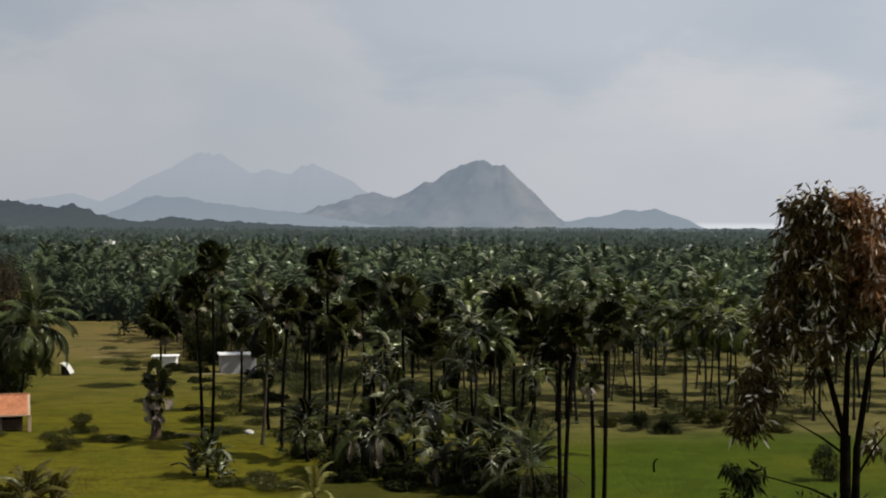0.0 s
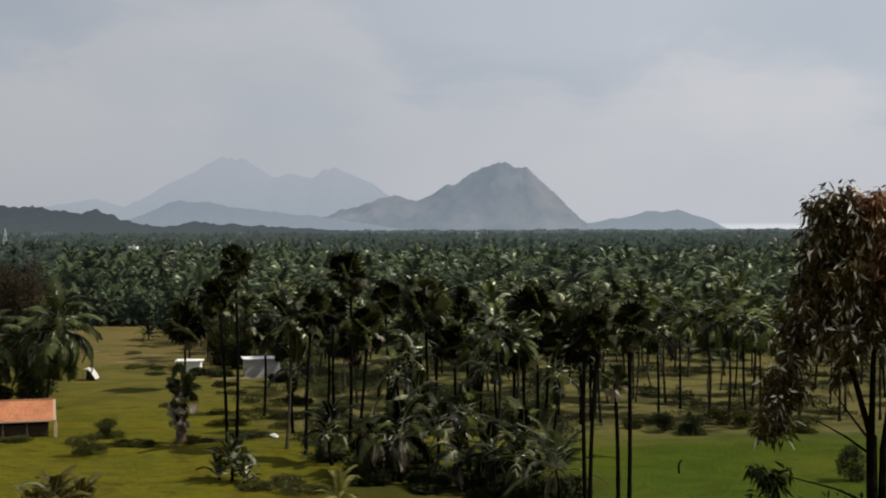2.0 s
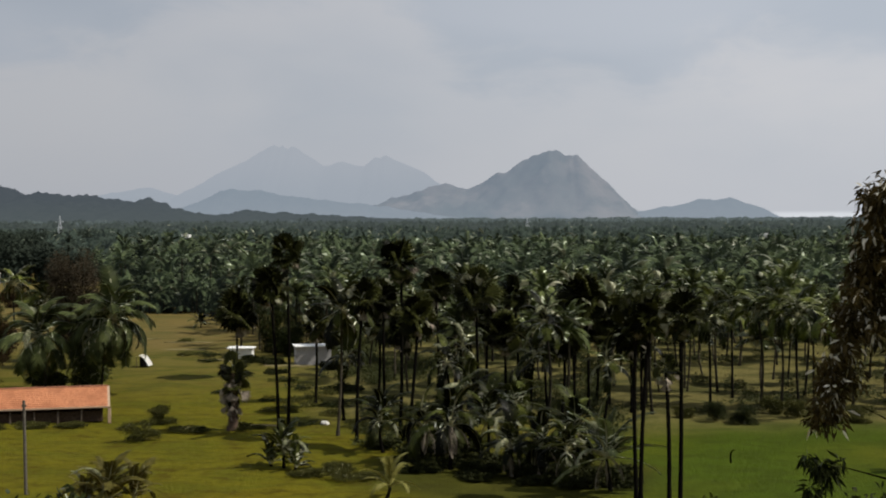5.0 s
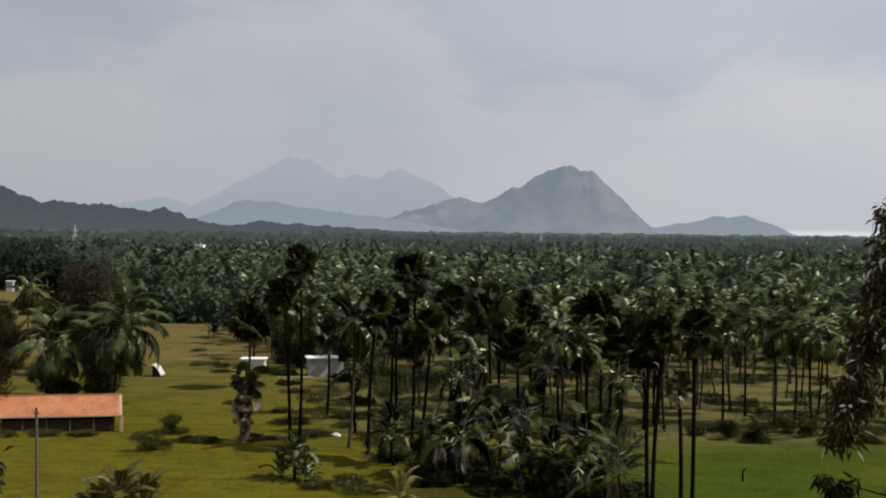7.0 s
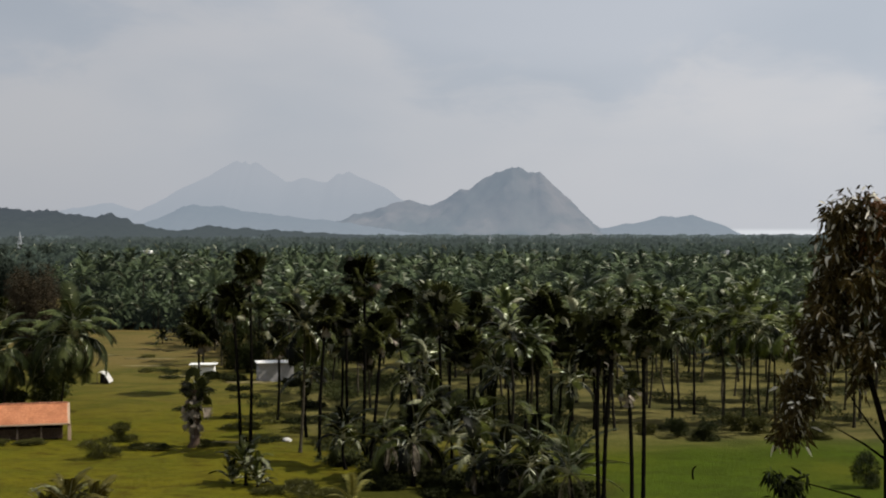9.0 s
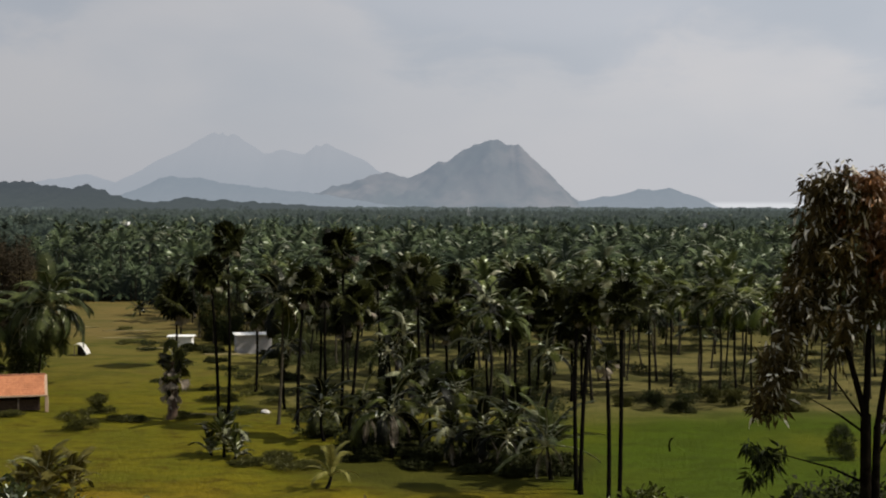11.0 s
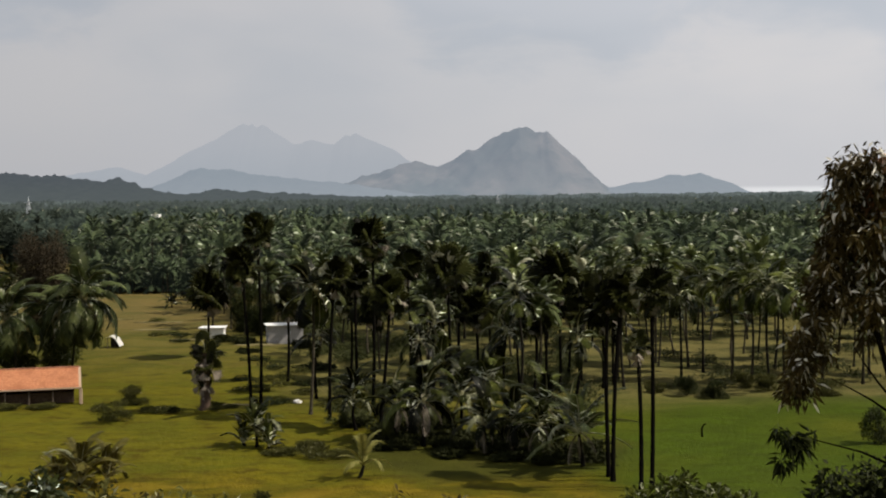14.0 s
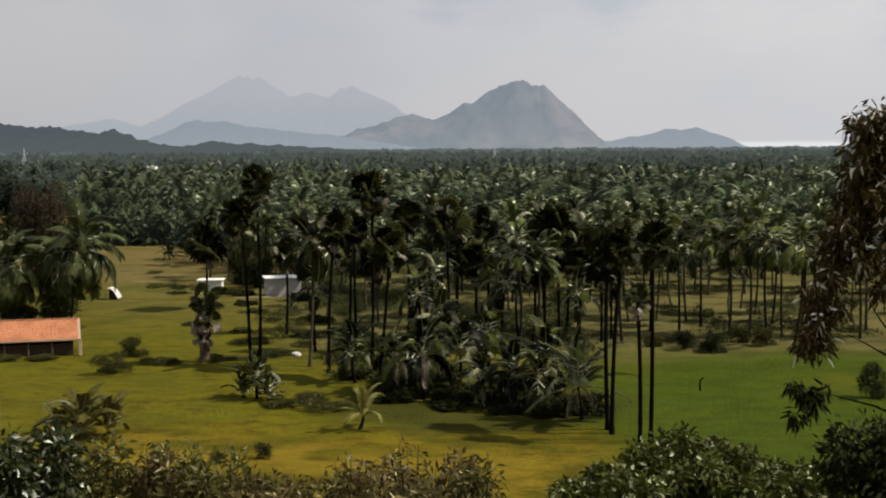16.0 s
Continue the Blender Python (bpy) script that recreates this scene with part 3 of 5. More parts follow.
DEAD_FAN = [from_arrays("dead_leaf", *fan_arrays(1.0, 1.0, 9, 80, RNG), DRY_LEAF) for _ in range(2)]


def ribbed(name, arrays, material):
    mesh = from_arrays(name, *arrays, material)
    mesh.materials.append(PALE_RIB)
    index = np.zeros(len(mesh.polygons), dtype=np.int32)
    index[:36] = 1
    mesh.polygons.foreach_set("material_index", index)
    return mesh


FROND = [ribbed("frond", frond_arrays(4.1, 30, d, 36, 1.0, 0.22, h, RNG), COCO_LEAF) for d, h in ((105, 0.45), (130, 0.6), (90, 0.35), (150, 0.7))]
GLINT_FROND = [ribbed("frond", frond_arrays(3.6, 30, d, 34, 0.6, 0.12, h, RNG), SOFT_GLINT_LEAF) for d, h in ((110, 0.5), (140, 0.65))]
YOUNG_FROND = [ribbed("frond", frond_arrays(3.7, 25, d, 34, 0.85, 0.26, h, RNG), YOUNG_LEAF) for d, h in ((95, 0.35), (120, 0.5), (75, 0.25), (140, 0.6))]


ERECT_FROND = [ribbed("frond", frond_arrays(3.6, 20, d, 34, 0.7, 0.18, h, RNG), GROVE_LEAF) for d, h in ((50, 0.2), (70, 0.3), (40, 0.15), (95, 0.35))]
STIFF_FROND = [ribbed("frond", frond_arrays(3.4, 20, d, 34, 0.75, 0.2, h, RNG), YOUNG_LEAF) for d, h in ((45, 0.2), (70, 0.3), (90, 0.35))]
STRAW_FROND = [ribbed("frond", frond_arrays(3.7, 25, d, 34, 0.75, 0.2, h, RNG), STRAW_LEAF) for d, h in ((85, 0.3), (110, 0.45), (65, 0.25), (125, 0.5))]
DROOP_FROND = [ribbed("frond", frond_arrays(4.0, 30, d, 38, 1.0, 0.2, h, RNG), GROVE_LEAF) for d, h in ((105, 0.5), (125, 0.6), (90, 0.45), (145, 0.65))]


def trunk_points(height, lean, bow, n=9):
    pts, radii = [], []
    for i in range(n):
        s = i / (n - 1)
        pts.append((lean * s + bow * math.sin(math.pi * s), 0.3 * bow * math.sin(2 * math.pi * s), height * s - 0.15 * (i == 0)))
    return pts


def palm_trunk(height, lean, bow, r0, r1, material, parent, label=""):
    pts = trunk_points(height, lean, bow, 13)
    radii = [(r0 + (r1 - r0) * (i / 12) ** 0.6) * (1.35 if i == 0 else 1.0) * (1 + 0.05 * (-1) ** i) for i in range(13)]
    tube("trunk", pts, radii, 9, material, parent, label)
    return Vector(pts[-1])


def crown_of(meshes, name, top, count, parent, rng, hi, lo, size, label="", twist=25, bright=None, share=0.07):
    """Leaves set round the top of a trunk in a spiral, from upright to hanging."""
    for i in range(count):
        s = (i + 0.5) / count
        tilt = hi + (lo - hi) * s + rng.uniform(-16, 16)
        yaw = i * 137.5 + rng.uniform(-15, 15)
        g = size * rng.uniform(0.75, 1.2)
        m = Matrix.Translation(top + Vector((0, 0, 0.25 * (1 - s)))) @ pose(0, 0, 0, 0, 0, yaw) @ pose(0, 0, 0, rng.uniform(-twist, twist), -tilt, 0) @ Matrix.Diagonal((g, g, g, 1))
        # a share of the leaves is swapped for ones with a painted glint
        chosen = bright if bright and s < 0.9 and rng.random() < share else meshes
        part_mesh(name, chosen[int(rng.integers(len(chosen)))], parent, label, m)


def palmyra(x, y, height, lean, size, seed, dead=5, label="tall palmyra palm with a dark round crown of fan leaves", count=30, girth=0.165, bark=None):
    rng = np.random.default_rng(seed)
    p = thing("palmyra_palm", x, y, ground_z(x, y) - 0.05, label, "palm tree", "palmyra palms of the grove")
    top = palm_trunk(height - 1.2 * size, lean, rng.uniform(-0.2, 0.2), girth, girth * 0.75, bark or BARK_DARK, p)
    crown_of(FAN, "leaf", top, count, p, rng, 88, -55, size * 0.95, "", 75, GLINT_FAN, 0.2)
    if dead:
        crown_of(DEAD_FAN, "dead_leaf", top - Vector((0, 0, 0.25)), dead, p, rng, -35, -85, size * 0.85, "withered pale brown fan leaf", 70)
    return p


def coconut(x, y, height, lean, size, seed, meshes=None, count=20, label="slender coconut palm with long drooping feather fronds", bark=None, group="coconut palms of the grove", hi=78, lo=-38, dead=0, pale=0):
    rng = np.random.default_rng(seed)
    p = thing("coconut_palm", x, y, ground_z(x, y) - 0.05, label, "palm tree", group)
    top = palm_trunk(height, lean, rng.uniform(-0.5, 0.5) * min(1, height / 8), 0.17, 0.10, bark or BARK_GREY, p)
    crown_of(meshes or FROND, "frond", top, count, p, rng, hi, lo, size, "", 25, None if meshes is PALE_FROND else GLINT_FROND, 0.14 if meshes is ERECT_FROND else 0.12)
    if pale:
        crown_of(PALE_FROND, "pale_frond", top, pale, p, rng, 50, 0, size, "sunlit pale yellow frond")
    if dead:
        crown_of(DEAD_FROND, "dead_frond", top, dead, p, rng, -35, -75, size * 0.8, "withered hanging brown frond")
    return p


# x, y, height, lean of the palmyras at the edge of the grove, and the size of their crowns
PALMYRAS = [
    (-21.7, 127.0, 14.6, -0.7, 1.0), (-21.8, 133.0, 17.4, -0.1, 0.9), (-14.1, 123.2, 13.8, 0.6, 0.95), (-12.7, 135.3, 13.2, -0.1, 1.0),
    (-10.8, 130.0, 17.0, 0.1, 1.05), (-9.3, 119.0, 12.6, 1.0, 1.0), (-8.4, 150.0, 13.4, -0.3, 1.05), (-3.6, 133.9, 13.8, -0.3, 1.25),
    (0.2, 152.9, 12.5, -0.4, 1.1), (6.0, 145.1, 11.6, -0.1, 1.1), (7.1, 139.4, 13.1, -0.3, 1.4), (9.7, 146.6, 11.0, 0.2, 1.2),
    (8.35, 98.0, 13.9, 0.0, 0.8), (8.5, 96.6, 14.0, 0.7, 0.78), (10.1, 93.4, 10.4, -0.2, 0.62), (10.9, 94.1, 14.4, 0.0, 0.9),
]
TIER = [
    (-17.6, 141.0, 9.8, 0.2, 1.05), (-12.0, 146.0, 9.2, -0.2, 1.1), (-1.2, 141.5, 9.4, -0.1, 1.15), (4.4, 137.0, 8.8, 0.2, 1.1),
    (8.6, 151.0, 9.2, 0.1, 1.1), (11.6, 142.0, 8.8, -0.1, 1.05), (-15.0, 152.0, 9.6, 0.1, 1.1), (-3.4, 154.0, 9.2, 0.2, 1.1), (5.4, 157.0, 9.4, -0.2, 1.1), (-21.5, 149.0, 9.6, 0.1, 1.0),
]
PALMYRAS = PALMYRAS + TIER
for i, (x, y, h, lean, size) in enumerate(PALMYRAS):
    palmyra(x, y, h, lean, size, 100 + i, {4: 10, 14: 16, 15: 8}.get(i, 4), count=14 if i == 14 else 30)
old = palmyra(-26.6, 130.2, 6.4, 0.1, 0.9, 140, 34, "short palmyra palm shrouded in withered hanging leaves", 12, 0.50, MUD_WALL)
crown_of(DEAD_FAN, "dead_leaf", Vector((0.05, 0, 3.9)), 22, old, np.random.default_rng(9), -38, -85, 0.95, "withered pale brown fan leaf", 70)
crown_of(FAN, "leaf", Vector((0.05, 0, 4.4)), 7, old, np.random.default_rng(10), -20, -75, 0.8, "", 70)
crown_of(DEAD_FAN, "dead_leaf", Vector((0.05, 0, 2.7)), 18, old, np.random.default_rng(11), -50, -86, 0.75, "withered pale brown fan leaf", 70)
crown_of(FAN, "leaf", Vector((0.05, 0, 2.9)), 5, old, np.random.default_rng(12), -45, -80, 0.62, "", 70)
crown_of(DEAD_FAN, "dead_leaf", Vector((0.05, 0, 1.5)), 8, old, np.random.default_rng(13), -62, -82, 0.45, "withered pale brown fan leaf", 70)
palmyra(-34.5, 171.2, 9.9, 0.1, 1.55, 141, 6, "palmyra palm with a broad dark crown beside the pump house", 44)

COCONUTS = [
    (-16.2, 126.3, 11.4, 0.4, 1.05), (2.6, 127.3, 10.2, 0.0, 0.9), (-46.6, 155.1, 8.4, 1.3, 1.45), (-52.8, 154.8, 6.2, -0.7, 1.45),
    (23.5, 154.2, 9.6, -0.1, 0.85), (25.4, 147.4, 9.8, -0.4, 0.85), (27.1, 145.4, 10.0, -0.3, 0.85), (28.2, 141.3, 9.8, -0.2, 0.85),
    (30.0, 137.6, 10.0, 0.6, 0.85), (22.6, 159.0, 9.3, -0.1, 0.85), (31.9, 157.1, 9.4, 0.3, 0.85), (17.5, 150.0, 9.4, 0.3, 0.85),
    (20.0, 146.0, 9.0, -0.2, 0.85), (34.5, 146.0, 9.6, 0.2, 0.85), (13.6, 141.0, 10.4, 0.2, 0.85), (-65.0, 190.0, 8.2, 0.4, 1.0),
]
for i, (x, y, h, lean, size) in enumerate(COCONUTS):
    coconut(x, y, h, lean, size, 200 + i, DROOP_FROND if i in (2, 3) else YOUNG_FROND if i in (0, 1) else None, count=38 if i in (2, 3, 15) else 21, lo=-66 if i in (2, 3, 15) else -42, dead=9 if i in (2, 3) else 2 if i % 3 == 0 else 0)

MID_STOREY = [
    (-6.6, 128.5, 6.4, 0.2, 0.85), (1.4, 134.5, 6.6, 0.3, 0.85), (8.2, 133.0, 6.0, 0.3, 0.85), (12.8, 144.0, 6.8, 0.2, 0.9), (-5.4, 138.0, 7.0, 0.1, 0.85), (3.2, 142.0, 7.2, -0.2, 0.9), (-16.8, 136.0, 6.2, 0.2, 0.8),
]
for i, (x, y, h, lean, size) in enumerate(MID_STOREY):
    coconut(x, y, h, lean, size, 260 + i, YOUNG_FROND, 16, "half-grown coconut palm with arching dark fronds", BARK_DARK, "coconut palms of the grove", 82, -48, dead=3 if i % 4 == 0 else 0)

YOUNG = [
    (-18.4, 109.9, 1.3, 0.0, 0.72), (-5.2, 110.6, 3.4, 0.0, 0.95), (-0.3, 108.3, 2.0, -0.2, 0.8), (1.9, 107.3, 2.3, 0.0, 0.75),
    (6.8, 101.9, 2.5, -0.3, 1.15), (3.7, 105.1, 2.4, 0.1, 0.75), (-11.3, 118.3, 2.6, -0.2, 0.85), (0.0, 124.0, 3.2, 0.0, 0.9),
    (-4.1, 123.8, 3.9, 0.0, 0.95), (-28.6, 95.6, 0.3, 0.3, 0.92), (-56.5, 249.1, 0.8, 0.0, 0.7), (-7.6, 113.5, 2.8, 0.2, 0.9), (4.6, 112.5, 2.6, 0.0, 0.9),
    (-2.4, 116.0, 3.0, 0.1, 0.9), (-19.4, 110.6, 0.3, -0.2, 0.6), (-17.5, 109.2, 0.3, 0.2, 0.58), (-26.8, 96.3, 0.3, 0.2, 0.75), (-30.0, 96.4, 0.2, -0.2, 0.6),
]
for i, (x, y, h, lean, size) in enumerate(YOUNG):
    coconut(x, y, h, lean, size * 1.08, 300 + i, STRAW_FROND if i in (9, 16, 17) else ERECT_FROND if i == 4 else STIFF_FROND if i in (0, 14, 15) else YOUNG_FROND, {0: 22, 4: 22, 9: 20}.get(i, 17 if i < 14 else 12), "young coconut palm with arching yellowing fronds" if i in (9, 16, 17) else "young coconut palm with arching grey-green fronds", BARK_DARK, "young coconut palms", 88, 14 if i in (0, 9) or i > 13 else -14, dead=7 if i in (1, 2, 3, 5, 11) else 3 if i in (4, 12, 13) else 0)
coconut(-9.2, 98.3, 0.9, 0.3, 0.95, 340, PALE_FROND, 10, "coconut seedling with bright yellow-green fronds", BARK_GREY, "young coconut palms", 88, 20)


def crown_arrays(kind, rng):
    """All fronds of one palm as triangles: 0 leaf by leaf, 1 coarse, 2 coarsest."""
    count, pairs, leaflet, width = ((22, 17, 0.95, 0.34), (16, 7, 0.95, 0.62), (10, 3, 1.2, 1.2))[kind]
    vs, fs, flags, n = [], [], [], 0
    for i in range(count):
        s = (i + 0.5) / count
        v, f = frond_arrays(3.4 * rng.uniform(0.85, 1.1), 20, rng.uniform(55, 112), pairs, leaflet, width, rng.uniform(0.25, 0.55), rng, kind == 0)
        tilt = 86 - 112 * s + rng.uniform(-14, 14)
        m = pose(0, 0, 0.2, 0, 0, i * 137.5 + rng.uniform(-15, 15)) @ pose(0, 0, 0, rng.uniform(-25, 25), -tilt, 0)
        m = np.array(m)
        vs.append(v @ m[:3, :3].T + m[:3, 3])
        fs.append(f + n)
        # a few fronds are flagged for the painted glint colour
        flags.append(np.full(len(f), int(rng.random() < (0.06, 0.05, 0.05)[kind])))
        n += len(v)
    return np.concatenate(vs), np.concatenate(fs), np.concatenate(flags)


def in_clearing(x, y):
    if x / y < (-0.165 if y < 198 else -0.203) and y < 285:
        return True
    if -0.168 < x / y < -0.122 and 138 < y < 196:
        return True
    if x / y < -0.29 and y < 415:
        return True
    return x > 11 and y < 139


def grove_spots():
    rng = np.random.default_rng(77)
    taken = [(p[0], p[1]) for p in PALMYRAS + COCONUTS + MID_STOREY + YOUNG]
    near, middle, deep, far = [], [], [], []
    for y0, y1, gap, bucket in ((136, 222, 7.2, middle), (222, 360, 6.6, middle), (360, 430, 8.0, middle), (430, 720, 8.6, deep), (720, 1330, 11.5, far)):
        y = y0
        while y < y1:
            x = -0.47 * y - 12
            while x < 0.37 * y + 14:
                px, py = x + rng.uniform(-0.38, 0.38) * gap, y + rng.uniform(-0.38, 0.38) * gap
                ok = not in_clearing(px, py) and rng.random() > 0.08
                if py < 175 and any((px - a) ** 2 + (py - b) ** 2 < 9 for a, b in taken):
                    ok = False
                if ok:
                    small = 0.82 if py < 222 else 1.0
                    (near if py < 222 and len(near) < 300 else bucket).append((px, py, (rng.uniform(6.6, 11.6) if rng.random() < 0.8 or py < 230 else rng.uniform(3.0, 6.5)), rng.uniform(0, 360), small * rng.uniform(1.05, 1.4)))
                x += gap
            y += gap
    for _ in range(420):
        y = 284 + 60 * rng.random() ** 1.5
        x = rng.uniform(-0.29, -0.10) * y
        if not in_clearing(x, y):
            middle.append((x, y, rng.uniform(1.0, 5.0), rng.uniform(0, 360), rng.uniform(0.8, 1.2)))
    for _ in range(160):
        y = 416 + 60 * rng.random() ** 1.5
        middle.append((rng.uniform(-0.48, -0.28) * y, y, rng.uniform(2.0, 7.0), rng.uniform(0, 360), rng.uniform(1.0, 1.4)))
    return near, middle, deep, far


NEAR, MIDDLE, DEEP, FAR = grove_spots()


def build_near_grove():
    rng = np.random.default_rng(5)
    models = []
    for i in range(6):
        p = thing("coconut_palm", 0, -60 - 9 * i, ground_z(0, -40), "coconut palm with a dense crown in the grove", "palm tree", "coconut palms of the grove")
        top = palm_trunk(9.2, rng.uniform(-0.6, 0.6), rng.uniform(-0.4, 0.4), 0.16, 0.10, BARK_GREY, p)
        v, f, flags = crown_arrays(0, rng)
        mesh = from_arrays("crown", v, f, GROVE_LEAF)
        mesh.materials.append(GLINT_LEAF)
        mesh.polygons.foreach_set("material_index", flags.astype(np.int32))
        part_mesh("crown", mesh, p, "", Matrix.Translation(top))
        models.append(p)
    for i, (x, y, h, turn, size) in enumerate(NEAR):
        m = pose(x, y, ground_z(x, y) - 0.05, 0, 0, turn) @ Matrix.Diagonal((size, size, h / 9.2, 1))
        if i < 6:
            models[i].matrix_basis = m
        else:
            copy_thing(models[i % 6], m)


def leaf_cloud(clumps, count, length, width, droop, rng, shell=0.55):
    """Folded leaves scattered through lumpy clumps (x, y, z, rx, ry, rz)."""
    clumps = np.asarray(clumps, dtype=float)
    vol = clumps[:, 3] * clumps[:, 4] * clumps[:, 5]
    which = rng.choice(len(clumps), count, p=vol ** 0.8 / (vol ** 0.8).sum())
    d = rng.normal(size=(count, 3))
    d /= np.linalg.norm(d, axis=1)[:, None]
    r = (shell + (1 - shell) * rng.random(count)) * (0.8 + 0.35 * rng.random(count))
    c = clumps[which]
    p = c[:, :3] + d * r[:, None] * c[:, 3:]
    way = d * 0.8 + rng.normal(size=(count, 3)) * 0.6
    way[:, 2] -= droop
    way /= np.linalg.norm(way, axis=1)[:, None]
    side = np.cross(way, rng.normal(size=(count, 3)))
    side /= np.linalg.norm(side, axis=1)[:, None]
    up = np.cross(side, way)
    L = (length * rng.uniform(0.7, 1.25, count))[:, None]
    W = (width * rng.uniform(0.75, 1.2, count))[:, None]
    a = p
    b = p + way * L * 0.45 + side * W / 2 + up * W * 0.12
    e = p + way * L * 0.45 - side * W / 2 + up * W * 0.12
    tip = p + way * L - np.array([0, 0, 1]) * L * 0.15
    verts = np.stack([a, b, tip, e], 1).reshape(-1, 3)
    i = np.arange(count)[:, None] * 4
    faces = np.concatenate([i + np.array([[0, 1, 2]]), i + np.array([[0, 2, 3]])], 0)
    return verts, faces


def lumps(rx, ry, height, n, rng, low=0.25):
    out = []
    for _ in range(n):
        b, q = rng.uniform(0, 6.28), math.sqrt(rng.random()) * 0.7
        z = height * (low + (0.84 - low) * rng.random())
        g = rng.uniform(0.3, 0.5)
        out.append((rx * q * math.cos(b), ry * q * math.sin(b), z, rx * g, ry * g, height * 0.22 * rng.uniform(0.8, 1.2)))
    return out


def build_grove(name, label, spots, kind, material, seed):
    """The deeper grove, palm beside palm, as one sheet of crowns and trunks."""
    rng = np.random.default_rng(seed)
    models = [crown_arrays(kind, rng) for _ in range(8)]
    for _ in range(2):
        v, f = leaf_cloud(lumps(4.0, 4.0, 6.0, 10, rng, 0.0), (420, 420, 90)[kind], (0.9, 0.9, 1.8)[kind], (0.5, 0.5, 1.0)[kind], 0.2, rng, 0.5)
        models.append((v - np.array([0, 0, 2.6]), f, np.zeros(len(f))))
    vs, fs, flags, n = [], [], [], 0
    for i, (x, y, h, turn, size) in enumerate(spots):
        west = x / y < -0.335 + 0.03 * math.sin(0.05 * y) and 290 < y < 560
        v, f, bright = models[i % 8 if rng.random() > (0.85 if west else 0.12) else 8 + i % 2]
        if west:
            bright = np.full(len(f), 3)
        c, s = math.cos(radians(turn)), math.sin(radians(turn))
        grow = size * (1.25 if kind == 2 else 1.0)
        w = np.stack([v[:, 0] * c - v[:, 1] * s, v[:, 0] * s + v[:, 1] * c, v[:, 2]], -1) * grow + np.array([x, y, h])
        vs.append(w)
        fs.append(f + n)
        flags.append(bright)
        n += len(w)
        q = 0.14
        t = np.array([(x - q, y, -0.2), (x + q, y - q, -0.2), (x + q, y + q, -0.2), (x - q * 0.7, y, h), (x + q * 0.7, y - q, h), (x + q * 0.7, y + q, h)])
        vs.append(t)
        fs.append(np.array([(0, 1, 4), (0, 4, 3), (1, 2, 5), (1, 5, 4), (2, 0, 3), (2, 3, 5)]) + n)
        flags.append(np.full(6, 2))
        n += 6
    mesh = from_arrays(name, np.concatenate(vs), np.concatenate(fs), material)
    mesh.materials.append(FAR_GLINT)
    mesh.materials.append(BARK_GREY)
    mesh.materials.append(DARK_WOODS)
    mesh.polygons.foreach_set("material_index", np.concatenate(flags).astype(np.int32))
    tagged(new(name, mesh), label, "palm grove", kind="stuff")


build_near_grove()
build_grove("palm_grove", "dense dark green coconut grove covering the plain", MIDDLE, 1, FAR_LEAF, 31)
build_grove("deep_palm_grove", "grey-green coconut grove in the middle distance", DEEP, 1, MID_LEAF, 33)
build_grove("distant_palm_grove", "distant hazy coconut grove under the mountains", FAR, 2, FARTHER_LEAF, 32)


# ---------------------------------------------------------------- shrubs and leafy trees
def shrub(name, x, y, rx, ry, height, leaves, size, width, material, label, category, seed, droop=0.3, stems=5, n=9, low=0.25, bark=None, group=""):
    rng = np.random.default_rng(seed)
    s = thing(name, x, y, ground_z(x, y) - 0.04, label, category, group)
    groups = lumps(rx, ry, height, n, rng, low)
    for i in range(stems):
        g = groups[i % len(groups)]
        mid = (g[0] * 0.45 + rng.normal() * 0.05 * rx, g[1] * 0.45, g[2] * 0.5)
        r = 0.007 * height + 0.006
        tube("stem", [(g[0] * 0.08, g[1] * 0.08, -0.1), mid, g[:3], (g[0] * 1.15, g[1] * 1.15, g[2] + g[5] * 0.8)], [r, r * 0.8, r * 0.5, r * 0.15], 5, bark or BARK, s)
    v, f = leaf_cloud(groups, leaves, size, width, droop, rng, 0.35)
    v[:, 2] = np.maximum(v[:, 2], 0.02)
    part_mesh("foliage", from_arrays("foliage", v, f, material), s)
    return s


# low bushes on the meadow
MEADOW_BUSHES = [
    (-33.4, 123.2, 1.9, 1.8), (-33.9, 134.1, 1.7, 1.7), (-14.4, 110.0, 2.2, 0.5), (19.2, 137.0, 1.6, 2.0), (21.6, 135.2, 1.5, 1.9), (25.6, 142.0, 1.3, 1.7),
    (27.6, 139.3, 1.3, 1.7), (30.1, 110.3, 1.3, 2.9), (-12.4, 106.2, 2.5, 0.5), (-16.2, 107.0, 1.8, 0.4), (16.5, 139.0, 1.2, 1.3), (33.0, 136.0, 1.5, 1.6),
    (-25.5, 131.0, 2.0, 0.4), (-30.5, 128.5, 1.9, 0.35), (-17.3, 87.4, 0.55, 0.9), (-14.5, 88.5, 0.65, 1.1), (-42.5, 131.6, 1.8, 0.35), (-46.0, 130.6, 1.9, 0.35), (-49.6, 129.4, 1.9, 0.5),
    (-52.6, 128.0, 1.4, 1.6),
]
for i, (x, y, r, h) in enumerate(MEADOW_BUSHES):
    shrub("bush", x, y, r, r * 0.9, h, int(2600 * min(1.0, (r / 1.3) ** 2)), 0.34, 0.05, DARK_LEAF if i in (3, 4, 7) else OLIVE_LEAF, "low dark green bush on the meadow", "bush", 400 + i, -0.7, 4, 9, 0.05, group="bushes on the meadow")
